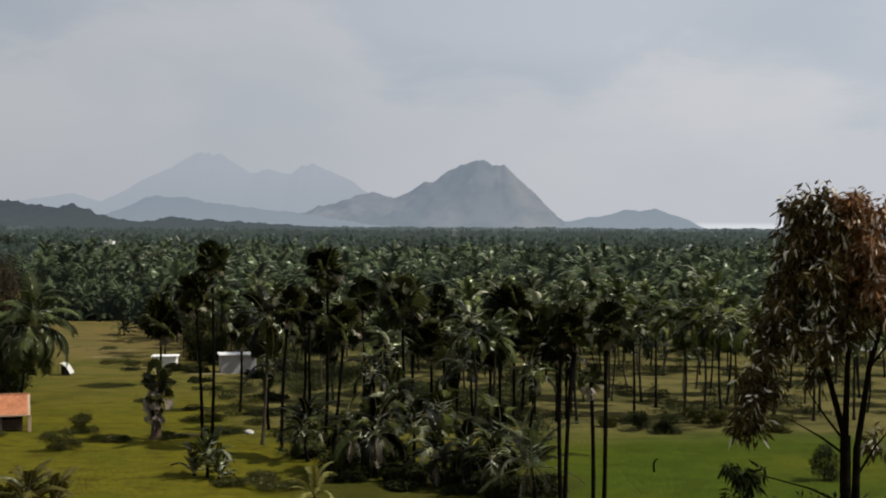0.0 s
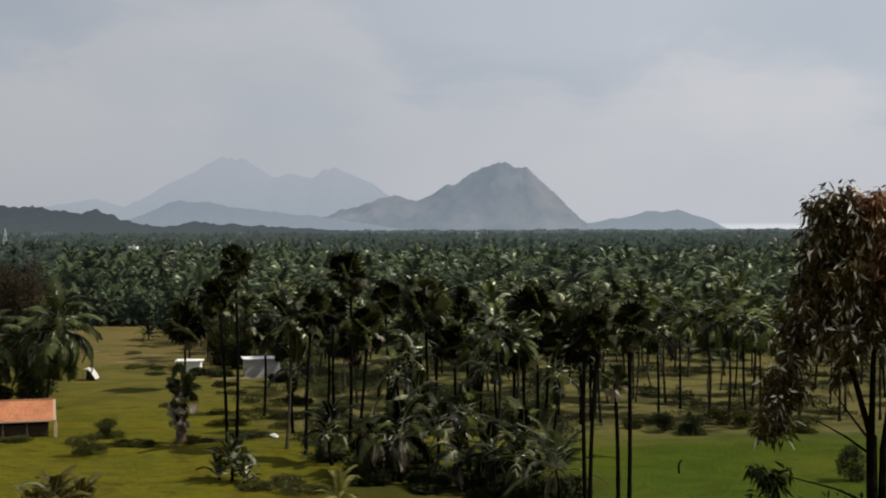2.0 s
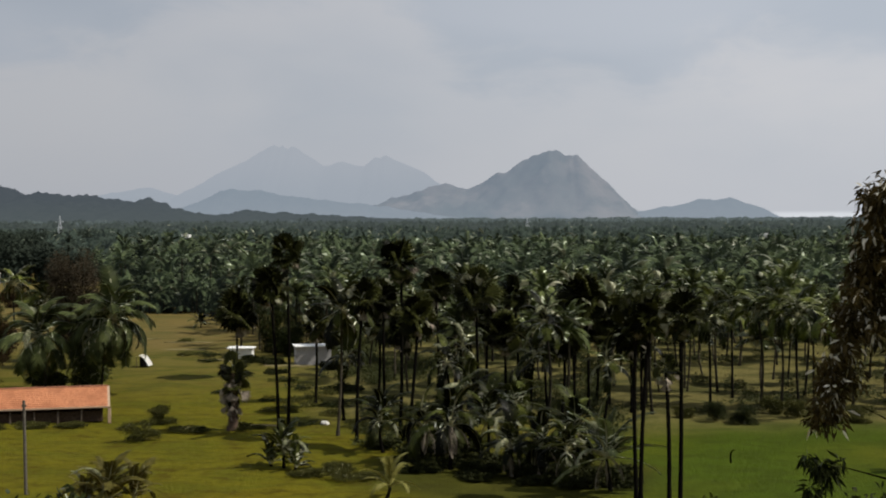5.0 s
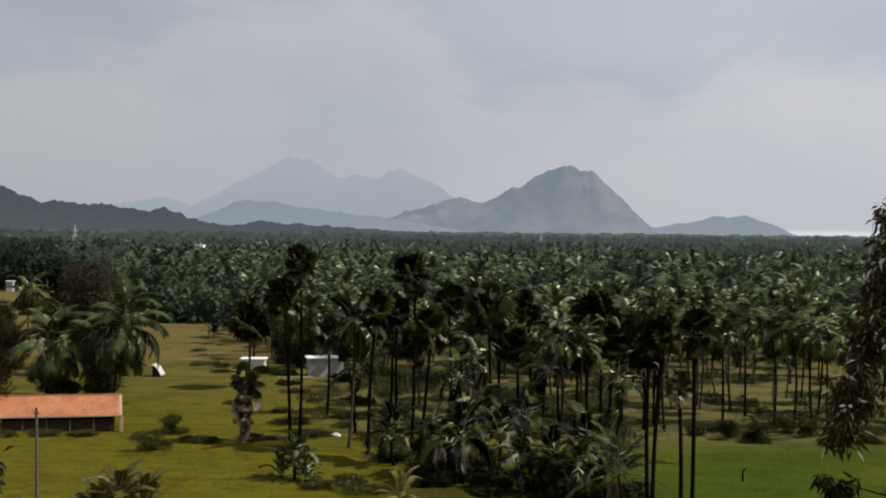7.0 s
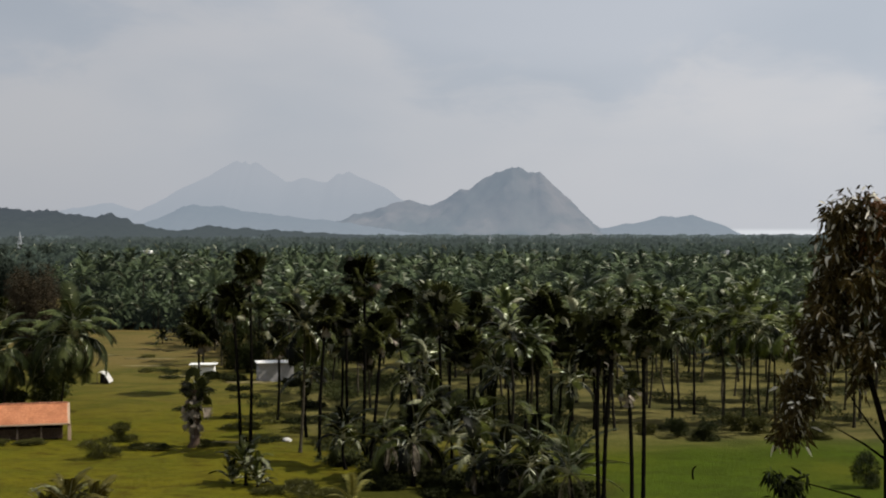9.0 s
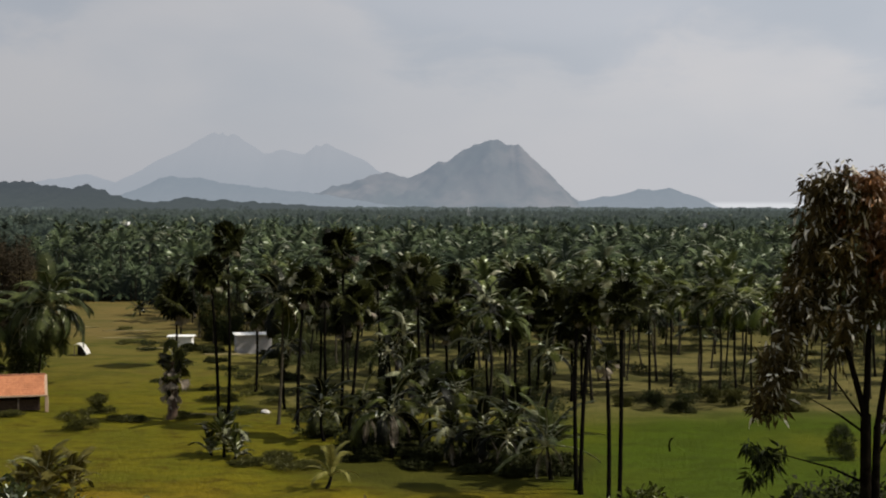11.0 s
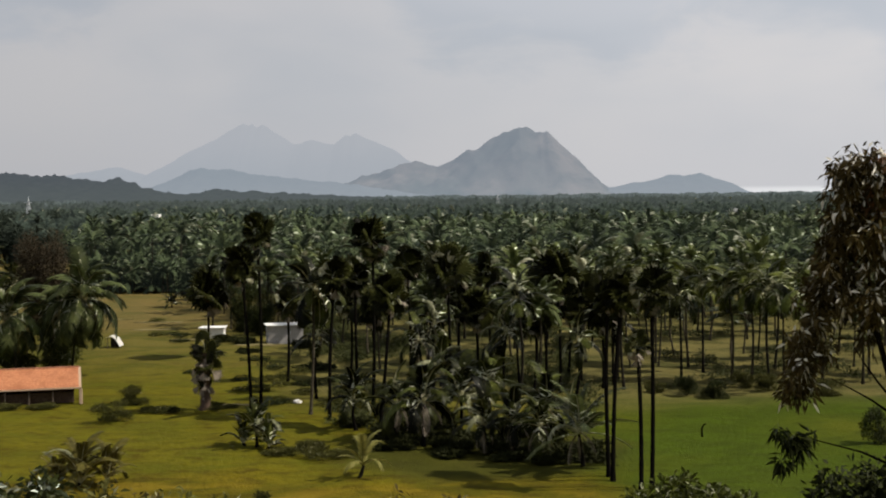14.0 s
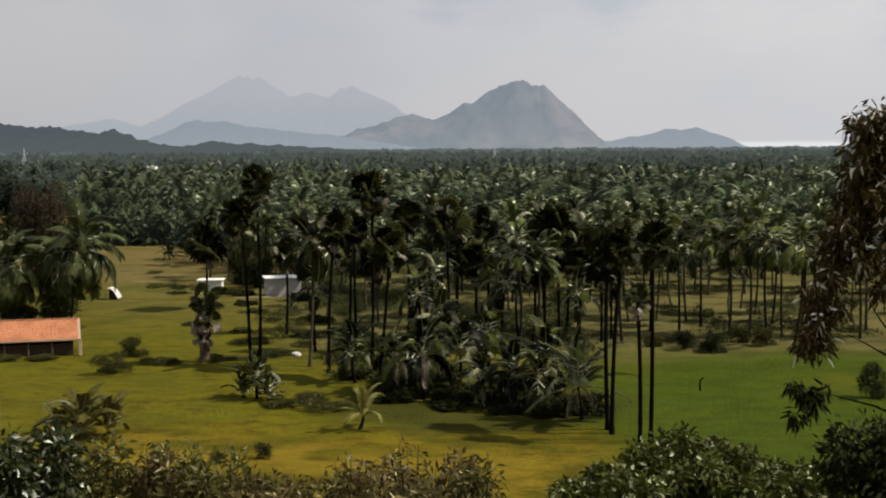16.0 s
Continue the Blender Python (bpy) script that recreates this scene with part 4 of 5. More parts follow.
# low bushes whose dark colour also paints the shade between the young palms
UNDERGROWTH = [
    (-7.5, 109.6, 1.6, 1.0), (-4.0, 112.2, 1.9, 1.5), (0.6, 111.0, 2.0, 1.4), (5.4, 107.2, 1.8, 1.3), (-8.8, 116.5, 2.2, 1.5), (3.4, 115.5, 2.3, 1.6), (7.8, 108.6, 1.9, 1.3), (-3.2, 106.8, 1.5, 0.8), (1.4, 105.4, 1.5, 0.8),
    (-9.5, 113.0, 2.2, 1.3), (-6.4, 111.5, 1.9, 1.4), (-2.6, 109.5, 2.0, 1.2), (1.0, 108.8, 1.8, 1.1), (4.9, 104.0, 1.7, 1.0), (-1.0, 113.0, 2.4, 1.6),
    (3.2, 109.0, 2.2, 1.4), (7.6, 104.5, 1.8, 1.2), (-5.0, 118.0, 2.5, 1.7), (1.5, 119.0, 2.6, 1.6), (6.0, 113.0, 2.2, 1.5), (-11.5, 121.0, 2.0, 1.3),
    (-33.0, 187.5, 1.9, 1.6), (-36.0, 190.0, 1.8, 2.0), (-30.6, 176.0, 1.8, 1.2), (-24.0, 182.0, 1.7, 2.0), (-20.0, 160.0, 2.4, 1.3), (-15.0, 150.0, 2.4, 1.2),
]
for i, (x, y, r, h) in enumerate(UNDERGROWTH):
    shrub("undergrowth_bush", x, y, r * 1.1, r * 0.9, h * 0.5, 1500, 0.34, 0.17, SHADE_LEAF, "dark undergrowth at the foot of the palms, shade put into its colour", "bush", 450 + i, 0.2, 3, 8, group="undergrowth of the grove")



def build_grove_weeds():
    """Shoulder-high weeds and seedlings between the trunks, in loose drifts."""
    rng = np.random.default_rng(91)
    clumps = []
    while len(clumps) < 700:
        y = rng.uniform(120, 225)
        x = rng.uniform(-0.11 if y < 172 else -0.145, 0.30) * y
        if (x > 10 and (y < 141 or rng.random() < 0.8)) or math.sin(0.21 * x + 1.3) * math.sin(0.13 * y + 0.4 * math.sin(0.3 * x)) < -0.1:
            continue
        r, h = rng.uniform(0.7, 1.9), rng.uniform(0.2, 0.55) * (1.0 if y < 150 else 1.5)
        clumps.append((x, y, h * 0.7, r, r, h))
    v, f = leaf_cloud(clumps, 70000, 0.4, 0.14, -0.3, rng, 0.2)
    v[:, 2] = np.maximum(v[:, 2], 0.02)
    tagged(new("grove_weeds", from_arrays("grove_weeds", v, f, WEED_LEAF)), "dark green weeds between the palm trunks", "weeds", kind="stuff")


build_grove_weeds()
# leafy trees beside the tiled shed
shrub("brown_tree", -55.6, 134.0, 6.0, 3.6, 10.8, 24000, 0.28, 0.13, BROWN_LEAF, "broad tree with dark reddish-brown foliage beside the shed", "tree", 500, 0.4, 9, 16, 0.2)
shrub("brown_tree", -61.5, 138.0, 4.6, 3.2, 9.0, 15000, 0.28, 0.13, BROWN_LEAF, "dark brown leafy tree at the end of the shed", "tree", 513, 0.4, 8, 14, 0.15)
shrub("reddish_tree", -57.2, 182.0, 4.4, 3.4, 16.2, 15000, 0.34, 0.12, RED_TWIG, "hazy reddish-brown twiggy tree behind the palms", "tree", 501, 0.0, 9, 13, 0.35)
shrub("dark_tree", -51.5, 170.0, 3.0, 2.6, 9.5, 7000, 0.36, 0.18, DARK_LEAF, "dark green leafy tree between the coconut palms", "tree", 502, 0.3, 7, 12, 0.2)
shrub("dark_tree", -35.5, 204.0, 3.0, 2.4, 8.2, 6000, 0.36, 0.18, DARK_LEAF, "dark leafy tree behind the pump house", "tree", 511, 0.3, 7, 12, 0.1)
shrub("dark_tree", -31.2, 199.0, 2.6, 2.2, 7.0, 5000, 0.36, 0.18, DARK_LEAF, "dark leafy tree beside the grey hut", "tree", 512, 0.3, 7, 12, 0.1)
shrub("dark_tree", -66.0, 205.0, 3.8, 3.4, 8.0, 8000, 0.36, 0.18, BROWN_LEAF, "brownish leafy tree at the field's edge", "tree", 504, 0.3, 7, 12, 0.2)
shrub("dark_tree", -83.0, 215.0, 4.4, 3.8, 8.6, 8000, 0.4, 0.2, DARK_LEAF, "dark green leafy tree at the field's edge", "tree", 505, 0.3, 7, 12, 0.2)
shrub("dark_tree", -76.0, 190.0, 4.4, 3.4, 8.4, 9000, 0.36, 0.18, DARK_LEAF, "dark green leafy tree at the field's edge", "tree", 508, 0.3, 7, 14, 0.2)
shrub("brown_tree", -67.0, 176.0, 3.6, 3.0, 7.4, 8000, 0.36, 0.18, BROWN_LEAF, "brownish leafy tree behind the shed", "tree", 509, 0.3, 7, 14, 0.2)
for i, (x, y, r, h) in enumerate(((-49.4, 159.5, 2.4, 3.8), (-53.6, 158.0, 2.2, 3.0))):
    shrub("dark_tree", x, y, r, 0.8 * r, h, 4200, 0.40, 0.13, BROAD_LEAF, "dark bushy tree among the coconut palms by the shed", "tree", 515 + i, 0.5, 6, 12, 0.25)
for i, (x, y, r, h) in enumerate(((-104.0, 300.0, 4.0, 4.6), (-98.0, 303.0, 3.6, 4.0), (-92.5, 299.0, 3.4, 3.6), (-110.0, 304.0, 4.2, 5.2), (-66.0, 158.0, 3.6, 6.6), (-71.0, 170.0, 4.2, 7.4))):
    shrub("dark_tree", x, y, r, 0.8 * r, h, 3600, 0.42, 0.2, BROWN_LEAF if i % 2 else DARK_LEAF, "low dark tree of the hedge beside the far field", "tree", 520 + i, 0.3, 5, 12, 0.1, group="trees of the field hedge")
coconut(-49.6, 160.0, 6.6, 0.3, 1.25, 518, DROOP_FROND, 26, lo=-58, dead=5)
coconut(-88.0, 215.0, 8.0, 0.3, 1.2, 510)
coconut(-78.0, 196.0, 6.5, 0.4, 1.1, 506)
coconut(-84.0, 232.0, 8.5, -0.4, 1.1, 507)


def build_gum_tree():
    """The slim forked tree that rises from the hillside, with hanging narrow leaves."""
    rng = np.random.default_rng(61)
    x, y = 6.75, 23.0
    t = thing("gum_tree", x, y, ground_z(x, y) - 0.05, "slim forked gum tree with narrow olive leaves on the hillside", "tree")
    tube("trunk", [(-0.06, 0, -0.2), (-0.10, 0.02, 2.0), (-0.13, 0.0, 4.1)], [0.12, 0.10, 0.085], 10, BARK, t)
    tube("trunk", [(0.10, 0.05, -0.2), (0.05, 0.05, 2.2), (0.06, 0.0, 3.9)], [0.085, 0.075, 0.06], 10, BARK, t)
    limbs = [
        ((-0.13, 0, 4.05), (-0.30, 0.05, 4.7), (-0.47, 0.05, 5.3), (-0.58, 0.0, 6.1), (-0.72, 0.0, 7.0), (-0.9, 0.0, 7.5), (-1.06, 0.0, 7.85)),
        ((-0.13, 0, 4.05), (-0.12, -0.05, 5.2), (-0.05, 0.0, 6.3), (0.08, 0.0, 7.2), (-0.05, 0.0, 7.85)),
        ((0.06, 0, 3.85), (0.28, 0.1, 5.2), (0.55, 0.1, 6.2), (0.85, 0.1, 7.0), (1.05, 0.1, 7.3)),
        ((-0.45, 0.05, 5.2), (-0.85, -0.1, 5.65), (-1.25, -0.2, 5.6), (-1.62, -0.2, 5.1), (-1.75, -0.2, 4.6)),
        ((-0.16, 0, 3.8), (-0.5, 0.1, 4.05), (-0.85, 0.1, 4.25), (-1.15, 0.1, 4.4)),
        ((-0.14, 0, 4.0), (-0.4, 0.1, 4.35), (-0.65, 0.1, 4.7), (-0.8, 0.1, 4.95)),
        ((-0.10, 0.0, 2.95), (-0.7, 0.0, 3.22), (-1.3, 0.0, 3.38), (-1.75, 0.0, 3.5)),
        ((-0.58, 0.0, 6.1), (-0.95, 0.15, 6.5), (-1.1, 0.2, 6.6), (-1.2, 0.2, 6.6)),
        ((-0.05, 0.0, 6.3), (0.25, -0.15, 6.9), (0.42, -0.2, 7.4), (0.4, -0.2, 7.75)),
        ((0.28, 0.1, 5.2), (0.7, 0.2, 5.7), (1.1, 0.2, 5.9), (1.4, 0.2, 5.9)),
        ((0.05, 0.0, 3.4), (0.35, 0.0, 3.9), (0.6, 0.0, 4.2), (0.8, 0.0, 4.3)),
        ((-0.72, 0.0, 7.0), (-0.6, -0.1, 7.6), (-0.5, -0.1, 7.8), (-0.45, -0.1, 7.95)),
    ]
    for i, l in enumerate(limbs):
        r = 0.058 if i < 3 else 0.024
        tube("limb", l, [r * (1 - 0.85 * k / (len(l) - 1)) for k in range(len(l))], 7, BARK, t)
    # twig ends with their leaves: many small tufts, thinner towards the foot of the crown
    tufts, russet = [], []
    for i, l in enumerate(limbs):
        if i == 6:
            continue
        for _ in range(26 if i < 3 else 12):
            k = rng.uniform(0.3, 1.0) ** 0.7 * (len(l) - 1.001)
            j = int(k)
            p = Vector(l[j]).lerp(Vector(l[j + 1]), k - j) + Vector((rng.normal(0, 0.22), rng.normal(0, 0.28), rng.normal(0, 0.20)))
            p.z = min(p.z, 8.02 - 0.3 * abs(p.x + 0.45))
            if p.z > 6.6:
                p.x = max(p.x, -1.12)
            if i in (4, 5) and rng.random() < 0.8 or p.z < 5.3 and rng.random() < 0.85 and i != 3:
                continue
            g = rng.uniform(0.10, 0.22)
            (russet if p.x > -0.5 + 0.5 * rng.random() and p.z > 5.9 else tufts).append((p.x, p.y, p.z, g, g, g * rng.uniform(1.1, 1.9)))
    for _ in range(46):                       # rounded head of the crown
        b = rng.uniform(0, 6.283)
        q = math.sqrt(rng.random())
        px, pz = -0.42 + 0.80 * q * math.cos(b), 7.15 + 0.93 * q * math.sin(b)
        g = rng.uniform(0.12, 0.24)
        (russet if rng.random() < 0.75 * (px + 1.0) else tufts).append((px, rng.normal(0, 0.3), pz, g, g, g * 1.4))
    for _ in range(44):                       # broader middle
        px, pz = rng.uniform(-1.5, 1.4), rng.uniform(5.5, 7.0)
        g = rng.uniform(0.12, 0.26)
        (russet if px > 0.25 and pz > 6.0 else tufts).append((px, rng.normal(0, 0.3), pz, g, g, g * 1.5))
    for _ in range(16):                       # dense bough hanging on the west side
        g = rng.uniform(0.12, 0.22)
        tufts.append((rng.normal(-1.68, 0.17), rng.normal(-0.2, 0.15), rng.uniform(4.15, 4.95), g, g, g * 1.4))
    for _ in range(14):
        g = rng.uniform(0.14, 0.26)
        tufts.append((rng.uniform(-1.55, -0.75), rng.normal(0.2, 0.2), rng.uniform(5.4, 6.5), g, g, g * 1.4))
    v, f = leaf_cloud(tufts, 9800, 0.17, 0.05, 0.9, rng, 0.1)
    part_mesh("crown", from_arrays("crown", v, f, GUM_LEAF), t)
    v, f = leaf_cloud(russet, 5600, 0.17, 0.05, 0.9, rng, 0.1)
    part_mesh("young_leaves", from_arrays("young_leaves", v, f, RUSSET_LEAF), t, "russet young leaves")
    spray = [(-1.72 - 0.09 * k, 0.0, 3.52 - 0.035 * k * k + rng.normal(0, 0.08), 0.14, 0.14, 0.16) for k in range(4)] + [(-1.7, 0.0, 3.25, 0.12, 0.12, 0.22), (-2.05, 0.0, 3.6, 0.16, 0.12, 0.12), (-1.5, 0.0, 3.5, 0.1, 0.1, 0.12)]
    v, f = leaf_cloud(spray, 260, 0.24, 0.05, 0.9, rng, 0.1)
    part_mesh("leaf_spray", from_arrays("leaf_spray", v, f, DARK_LEAF), t, "drooping dark leaf spray")


build_gum_tree()
# hillside bushes below the camera
shrub("hillside_bush", 6.9, 24.5, 1.5, 1.2, 3.2, 4500, 0.18, 0.075, DARK_LEAF, "dense dark bush below the gum tree", "bush", 600, 0.2, 7, 14, 0.15)
for i, (x, y, r, h) in enumerate(((11.0, 78.0, 2.2, 4.3), (8.6, 76.5, 2.0, 3.4), (6.2, 75.0, 1.8, 2.3), (13.4, 76.5, 2.1, 3.3), (16.0, 75.0, 2.0, 2.5), (4.2, 73.0, 1.6, 1.6), (10.5, 73.5, 2.4, 3.0), (7.6, 72.0, 2.0, 2.2), (13.4, 72.5, 2.2, 2.6), (18.3, 76.0, 1.8, 2.4))):
    shrub("hillside_bush", x, y, r, 0.9 * r, h, 1500, 0.48, 0.22, BROAD_LEAF, "glossy broad-leaved green bush at the foot of the slope", "bush", 650 + i, 0.3, 6, 13, 0.12, group="bushes at the foot of the slope")
shrub("hillside_bush", -10.4, 24.0, 1.4, 1.2, 4.35, 9500, 0.21, 0.105, GLOSSY_LEAF, "tall glossy-leaved bush on the hillside", "bush", 604, 0.3, 7, 16, 0.15)
shrub("hillside_bush", -8.9, 26.0, 1.0, 0.9, 2.9, 3000, 0.2, 0.1, GLOSSY_LEAF, "dark glossy-leaved bush on the slope", "bush", 605, 0.3, 6, 12, 0.15)
for i in range(44):
    rng = np.random.default_rng(620 + i)
    x = -15.8 + 15.6 * (i % 22) / 21 + rng.uniform(-0.5, 0.5)
    y = (44.5 if i < 22 else 39.5) + rng.uniform(-2.5, 2.5)
    west = i % 22 < 11
    tall = rng.uniform(0.65, 1.15) * (3.4 if west else 2.7) + 0.02 * (45 - y) - (0.25 if i >= 22 else 0.0)
    green = i % 3 == 1 or (west and i % 4 != 2)
    shrub("dry_shrub", x, y, rng.uniform(0.7, 1.35), 0.9, tall, 620 if west else 420, 0.32, 0.10, GREEN_SCRUB if green else SCRUB_LEAF,
          "olive green scrub bush on the slope" if green else "dry brownish scrub bush on the slope", "shrub", 700 + i, 0.0, 8, 10, 0.25, group="scrub on the slope")
for i, (x, y, tall) in enumerate(((-2.6, 42.0, 3.3), (-4.6, 43.0, 2.9), (-1.0, 43.5, 2.6))):
    shrub("bare_shrub", x, y, 0.9, 0.8, tall, 170, 0.30, 0.09, SCRUB_LEAF, "nearly leafless shrub with thin upright twigs", "shrub", 680 + i, 0.1, 9, 12, 0.4, group="scrub on the slope")


# ---------------------------------------------------------------- buildings and poles
def build_shed():
    x0, x1 = -52.3, -40.6
    s = thing("tiled_shed", (x0 + x1) / 2, 136.6, 0, "long low open-fronted shed with an orange clay-tiled roof", "shed", turn=17.0)
    h = (x1 - x0) / 2
    cols, rows = 96, 11
    for sign, name in ((-1, "roof_slope"), (1, "roof_slope")):
        u = np.linspace(-h, h, cols * 4 + 1)
        vs = []
        for r in range(rows):
            for k in (0, 1):
                q = (r + k) / rows
                z = 3.05 - 1.6 * q + (0.05 if k else 0.0)
                vs.append(np.stack([u, np.full_like(u, sign * 3.5 * q), z + 0.045 * np.abs(np.sin(u / (2 * h) * cols * math.pi))], -1))
        v = np.concatenate(vs)
        w = len(u)
        i = np.arange(2 * rows - 1)[:, None] * w + np.arange(w - 1)[None]
        f = np.stack([i, i + 1, i + 1 + w, i + w], -1).reshape(-1, 4)
        part_mesh(name, from_arrays(name, v, f, TILE), s)
    bm = bmesh.new()
    bmesh.ops.create_cone(bm, cap_ends=True, segments=10, radius1=0.14, radius2=0.14, depth=2 * h + 0.1, matrix=Matrix.Translation((0, 0, 3.05)) @ pose(0, 0, 0, 0, 90, 0))
    part("ridge_cap", bm, RIDGE_TILE, s, "darker weathered ridge tiles")
    bm = bmesh.new()
    box(bm, (-h + 0.5, 2.4, -0.1), (h - 0.5, 2.6, 1.55))
    part("back_wall", bm, MUD_WALL, s)
    for side in (-1, 1):
        bm = bmesh.new()
        a, b = side * (h - 0.5), side * (h - 0.7)
        ring = [bm.verts.new((xx, yy, zz)) for xx in (a, b) for yy, zz in ((-2.6, -0.1), (2.6, -0.1), (2.6, 1.75), (0, 2.92), (-2.6, 1.75))]
        bm.faces.new(ring[:5]), bm.faces.new(ring[5:])
        for k in range(5):
            bm.faces.new((ring[k], ring[(k + 1) % 5], ring[5 + (k + 1) % 5], ring[5 + k]))
        bmesh.ops.recalc_face_normals(bm, faces=bm.faces)
        part("gable_wall", bm, MUD_WALL, s)
        for sign in (-1, 1):
            bm = bmesh.new()
            box(bm, (-0.14, -0.09, 0), (0.14, 0.09, 3.88))
            ob = part("barge_board", bm, PALE_TIMBER, s, "pale weathered barge board")
            ob.matrix_basis = pose(side * (h + 0.05), sign * 3.55, 1.38, sign * 65.4, 0, 0)
    bm = bmesh.new()
    box(bm, (-h, -3.62, 1.36), (h, -3.5, 1.5), 0.01)
    part("eave_board", bm, PALE_TIMBER, s, "pale eave board")
    bm = bmesh.new()
    box(bm, (-h + 0.7, -2.55, -0.1), (h - 0.7, -2.4, 0.95), 0.02)
    part("front_wall", bm, MUD_WALL, s, "low dark mud front wall")
    bm = bmesh.new()
    box(bm, (h - 0.05, -3.5, -0.2), (h + 0.28, -3.16, 1.34), 0.03)
    part("corner_pier", bm, PALE_TIMBER, s, "pale plastered corner pier")
    for k in range(5):
        bm = bmesh.new()
        px = -h + 0.3 + (2 * h - 0.6) * k / 5
        box(bm, (px - 0.08, -3.35, -0.2), (px + 0.08, -3.2, 1.5), 0.015)
        part("post", bm, TIMBER, s)


def build_hut(x, y, w, d, h, wall, roof, label, door=True, turn=4.0):
    s = thing("hut", x, y, 0, label, "hut", turn=turn)
    bm = bmesh.new()
    box(bm, (-w / 2, -d / 2, -0.1), (w / 2, d / 2, h - 0.15), 0.02)
    part("wall", bm, wall, s)
    bm = bmesh.new()
    box(bm, (-w / 2 - 0.25, -d / 2 - 0.3, h - 0.15), (w / 2 + 0.25, d / 2 + 0.25, h), 0.02)
    part("roof_slab", bm, roof, s, "flat whitewashed roof slab")
    # the door is a thin dark panel painting a shaded opening
    if door:
        bm = bmesh.new()
        box(bm, (-w / 2 + 0.25, -d / 2 - 0.012, 0), (-w / 2 + 1.05, -d / 2 + 0.04, h - 0.6), 0.01)
        part("door", bm, DARK_GAP, s, "dark panel painting the shade in the door opening")


build_shed()
build_hut(-27.6, 189.0, 4.7, 3.0, 2.55, GREY_RENDER, WHITEWASH, "small grey hut with a white flat roof among palms", False, 14.0)
build_hut(-57.9, 186.5, 2.3, 2.4, 2.45, WHITEWASH, WHITEWASH, "small whitewashed hut behind the coconut palms")
build_hut(-38.7, 196.0, 3.2, 2.4, 1.55, WHITEWASH, WHITEWASH, "low whitewashed pump house by the path", False)
build_hut(68.0, 230.0, 5.2, 3.6, 2.6, WHITEWASH, WHITEWASH, "white cottage at the edge of the grove")
build_hut(-153.4, 407.0, 1.9, 2.4, 3.3, GREY_RENDER, WHITEWASH, "tall pale shed at the edge of a far field", False)
# added blocks standing in for white spots in the canopy
for hx, hz in ((-107.5, 14.4), (-93.4, 12.9), (78.2, 14.5)):
    q = thing("house", hx, 452.0, 0, "added white-topped block at a white spot in the grove", "house", "white houses in the grove")
    bm = bmesh.new()
    box(bm, (-1.3, -1.4, -0.2), (1.3, 1.4, hz - 1.3), 0.03)
    part("wall", bm, GREY_RENDER, q, "grey lower block")
    bm = bmesh.new()
    box(bm, (-1.6, -1.7, hz - 1.3), (1.6, 1.7, hz - 0.35), 0.03)
    part("parapet", bm, WHITEWASH, q, "white top of the block")

pole = thing("utility_pole", -35.3, 99.1, 0, "thin weathered utility pole standing in the meadow", "pole")
tube("shaft", [(0, 0, -0.3), (-0.05, 0, 3.4), (-0.1, 0, 6.8)], [0.13, 0.115, 0.10], 10, CONCRETE, pole)
bm = bmesh.new()
box(bm, (-0.28, -0.06, 6.35), (0.1, 0.06, 6.47), 0.01)
part("bracket", bm, TIMBER, pole)


stake = thing("stake", 17.4, 114.6, ground_z(17.4, 114.6), "short dark crooked wooden stake in the green paddock", "stake")
tube("shaft", [(0, 0, -0.2), (-0.06, 0, 0.3), (-0.04, 0, 0.65), (0.12, 0, 0.9), (0.26, 0, 0.95)], [0.09, 0.08, 0.07, 0.06, 0.04], 7, BARK, stake)


def build_tower(x, y, height, base):
    t = thing("lattice_tower", x, y, -0.2, "pale steel lattice pylon rising out of the far palms", "pylon", "pylons on the plain")
    for a in (-1, 1):
        for b in (-1, 1):
            tube("leg", [(a * base, b * base, 0), (a * base * 0.3, b * base * 0.3, height * 0.72), (0, 0, height)], [0.16, 0.14, 0.10], 4, STEEL, t)
    for k in range(8):
        z, up = height * (0.06 + 0.105 * k), height * 0.105
        q, u = base * (1 - 0.95 * z / height), base * (1 - 0.95 * (z + up) / height)
        tube("brace", [(-q, -q, z), (u, -u, z + up)], [0.09, 0.09], 4, STEEL, t)
        tube("brace", [(q, -q, z), (-u, -u, z + up)], [0.09, 0.09], 4, STEEL, t)
    for z in (0.74, 0.87):
        tube("cross_arm", [(-base * 0.8, 0, height * z), (base * 0.8, 0, height * z)], [0.11, 0.11], 4, STEEL, t)


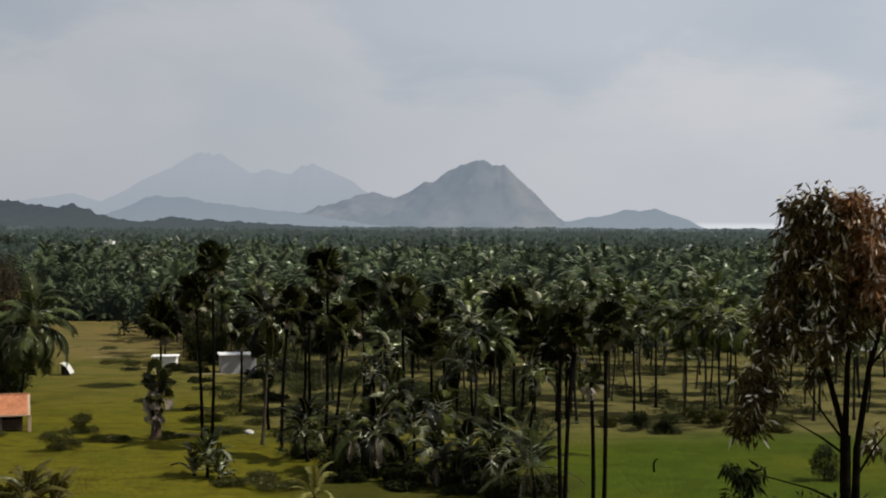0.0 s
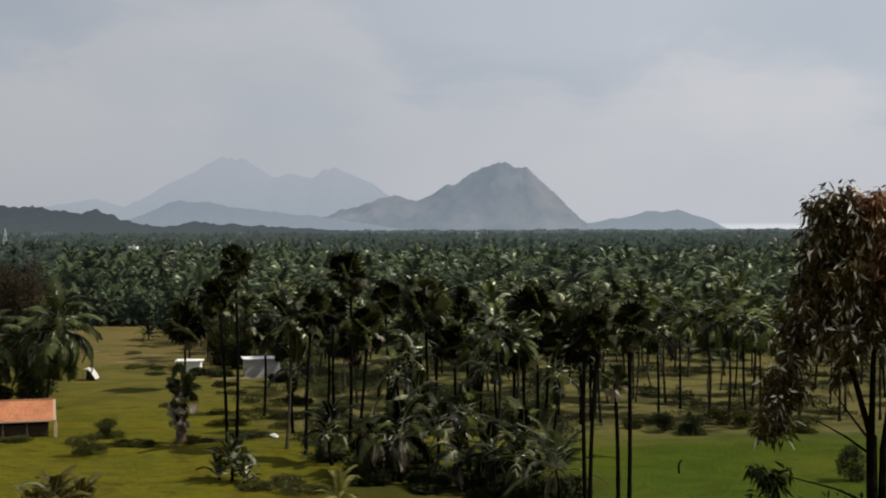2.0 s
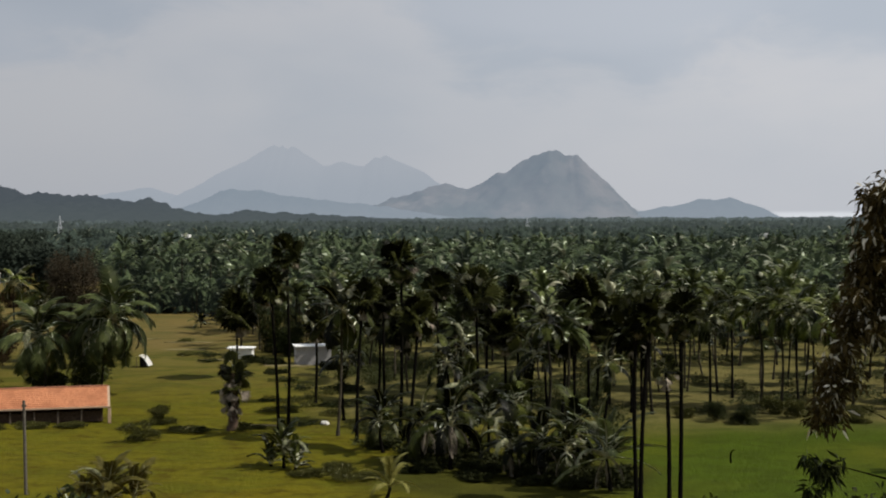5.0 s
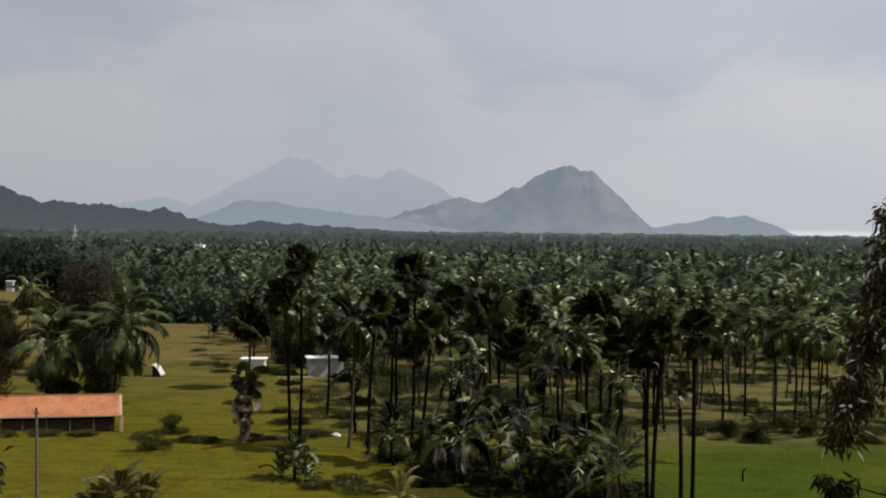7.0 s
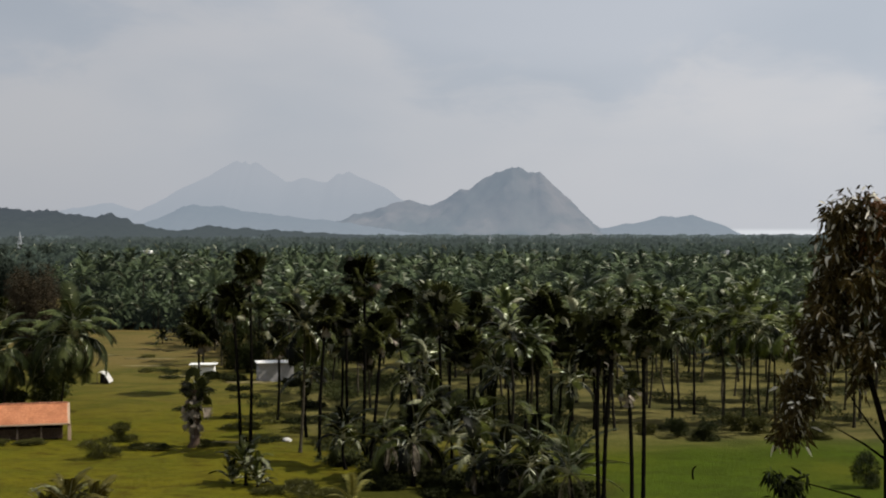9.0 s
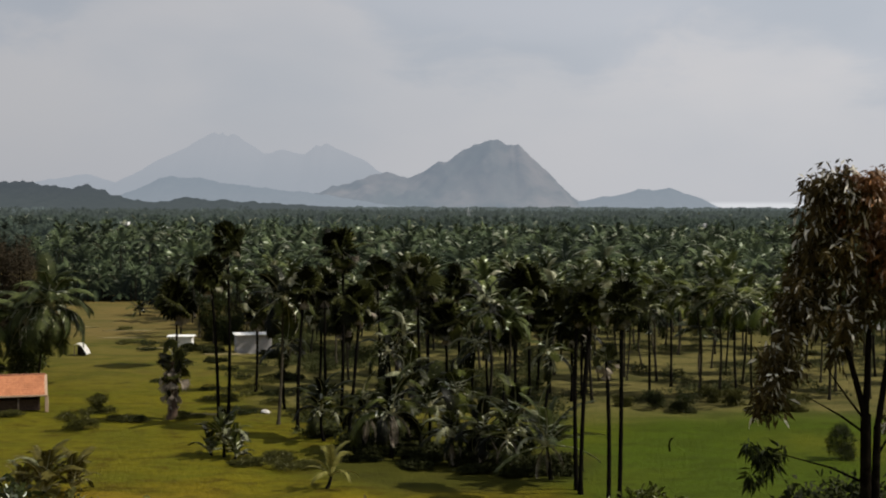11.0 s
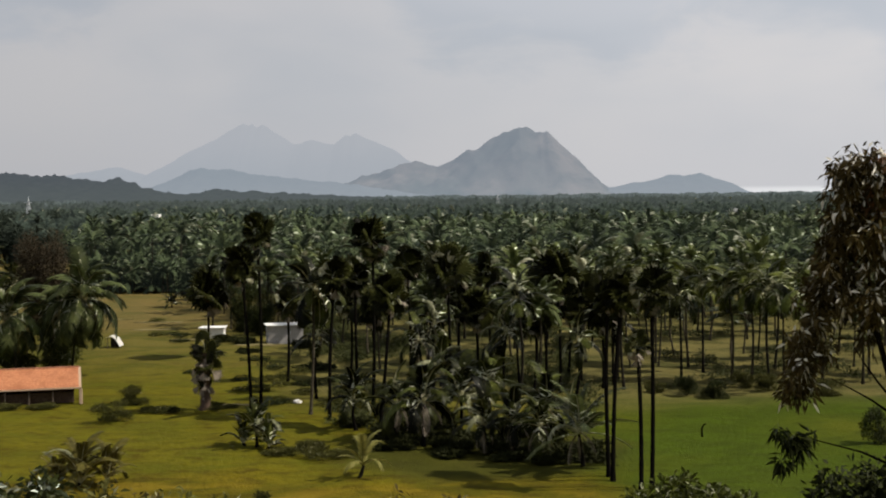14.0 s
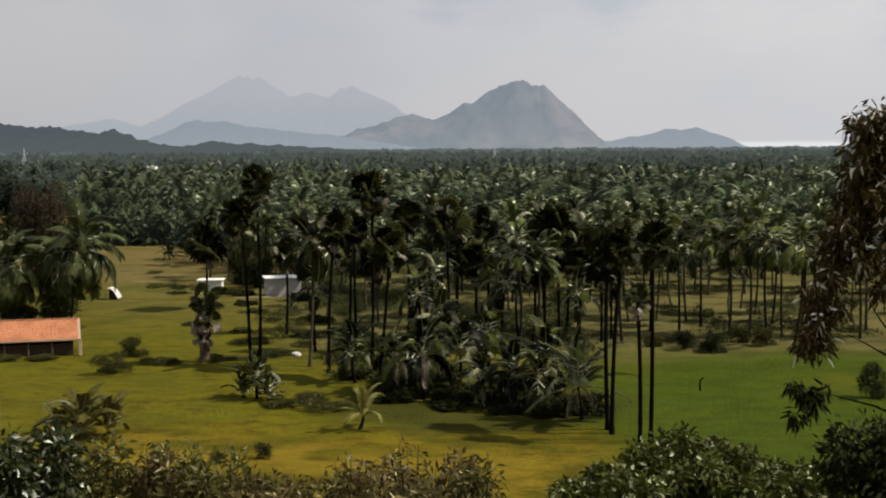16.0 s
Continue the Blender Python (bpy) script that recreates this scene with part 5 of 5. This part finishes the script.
def build_shelter(x, y):
    """A low lean-to: a white sheet bent over two poles, dark inside."""
    s = thing("shelter", x, y, 0, "low white sheet shelter with a dark open front", "shelter")
    prof = [(-0.6, 1.5), (-0.25, 1.62), (0.1, 1.58), (0.5, 1.2), (0.85, 0.65), (1.05, 0.25)]
    vs = [(u, w, z - dz) for w in (-1.1, 1.1) for dz in (0.0, 0.05) for u, z in prof]
    n = len(prof)
    bm = bmesh.new()
    q = [bm.verts.new(p) for p in vs]
    for k in range(n - 1):
        bm.faces.new((q[k], q[k + 1], q[2 * n + k + 1], q[2 * n + k]))
        bm.faces.new((q[n + k], q[3 * n + k], q[3 * n + k + 1], q[n + k + 1]))
        bm.faces.new((q[k], q[n + k], q[n + k + 1], q[k + 1]))
        bm.faces.new((q[2 * n + k], q[2 * n + k + 1], q[3 * n + k + 1], q[3 * n + k]))
    part("sheet", bm, STONE, s, "white sagging sheet")
    # back wall in near-black, painting the shade inside the shelter
    bm = bmesh.new()
    box(bm, (-0.65, 0.9, 0), (0.5, 1.0, 1.15), 0.02)
    part("back_wall", bm, DARK_GAP, s, "back wall coloured dark for the shade inside")
    for u, w in ((-0.55, -1.0), (0.45, -1.0), (-0.55, 1.05), (0.45, 1.05)):
        tube("pole", [(u, w, -0.1), (u, w, 1.16 if u > 0 else 1.44)], [0.05, 0.04], 6, TIMBER, s)


build_shelter(-49.6, 184.0)
build_tower(-197.6, 600.0, 20.6, 2.1)
build_tower(6.2, 800.0, 19.4, 2.1)



def rock(x, y, r, seed, label):
    rng = np.random.default_rng(seed)
    bm = bmesh.new()
    bmesh.ops.create_icosphere(bm, subdivisions=2, radius=r)
    for v in bm.verts:
        v.co *= rng.uniform(0.8, 1.15)
        v.co.z *= 0.65
    mesh = bpy.data.meshes.new("boulder")
    bm.to_mesh(mesh)
    bm.free()
    mesh.materials.append(STONE)
    ob = new("boulder", mesh)
    ob.matrix_world = pose(x, y, ground_z(x, y) + r * 0.35)
    tagged(ob, label, "boulder")


rock(-18.3, 133.1, 0.45, 1, "pale boulder on the grass under the palms")


# low scrub and bare earth on the clearing
for i, (x, y, r, h) in enumerate(((-43.0, 197.0, 2.6, 0.7), (-47.0, 199.0, 2.0, 0.6), (-42.0, 190.0, 1.8, 0.6), (-53.0, 221.0, 2.0, 0.6), (-33.5, 156.0, 1.6, 0.5), (-22.5, 150.0, 2.6, 0.9),
                                  (-19.0, 146.0, 2.4, 0.8), (-24.0, 142.0, 2.2, 0.7), (-30.0, 129.0, 1.6, 0.5), (-17.5, 139.0, 2.2, 0.8), (-25.0, 160.0, 3.0, 0.8), (-21.5, 156.0, 2.8, 0.8), (-27.5, 167.0, 2.6, 0.8), (-23.0, 145.0, 2.6, 0.7), (-20.0, 133.0, 2.4, 0.6), (-14.0, 131.0, 2.6, 0.7), (-26.0, 150.0, 2.2, 0.6))):
    shrub("low_scrub", x, y, r, 0.7 * r, h, 600, 0.24, 0.11, OLIVE_LEAF if i % 2 else DARK_LEAF, "low dark scrub patch on the clearing", "scrub", 720 + i, 0.0, 3, 9, 0.2, group="scrub patches on the clearing")


def bare_patch(x, y, rx, ry, seed):
    """A worn patch of bare pale earth, a thin irregular crust on the grass."""
    rng = np.random.default_rng(seed)
    bm = bmesh.new()
    ring = []
    for k in range(28):
        b = 6.283 * k / 28
        g = rng.uniform(0.7, 1.15)
        ring.append(bm.verts.new((rx * g * math.cos(b), ry * g * math.sin(b), 0)))
    top = bmesh.ops.extrude_face_region(bm, geom=[bm.faces.new(ring)])
    for v in [q for q in top["geom"] if isinstance(q, bmesh.types.BMVert)]:
        v.co.z += 0.12
        v.co.xy *= 0.97
    bmesh.ops.recalc_face_normals(bm, faces=bm.faces)
    mesh = bpy.data.meshes.new("bare_earth")
    bm.to_mesh(mesh)
    bm.free()
    mesh.materials.append(EARTH)
    ob = new("bare_earth", mesh)
    ob.matrix_world = pose(x, y, ground_z(x, y) - 0.04)
    tagged(ob, "worn patch of pale bare earth in the grass", "ground", kind="structure")


for i, (x, y, rx, ry) in enumerate(((-62.0, 226.0, 4.2, 0.9), (-51.5, 220.0, 4.6, 0.7), (-42.0, 193.5, 2.6, 0.8), (-50.0, 208.0, 3.6, 0.8), (-31.0, 186.0, 3.4, 1.2), (-24.5, 132.5, 2.4, 0.6))):
    bare_patch(x, y, rx, ry, 800 + i)
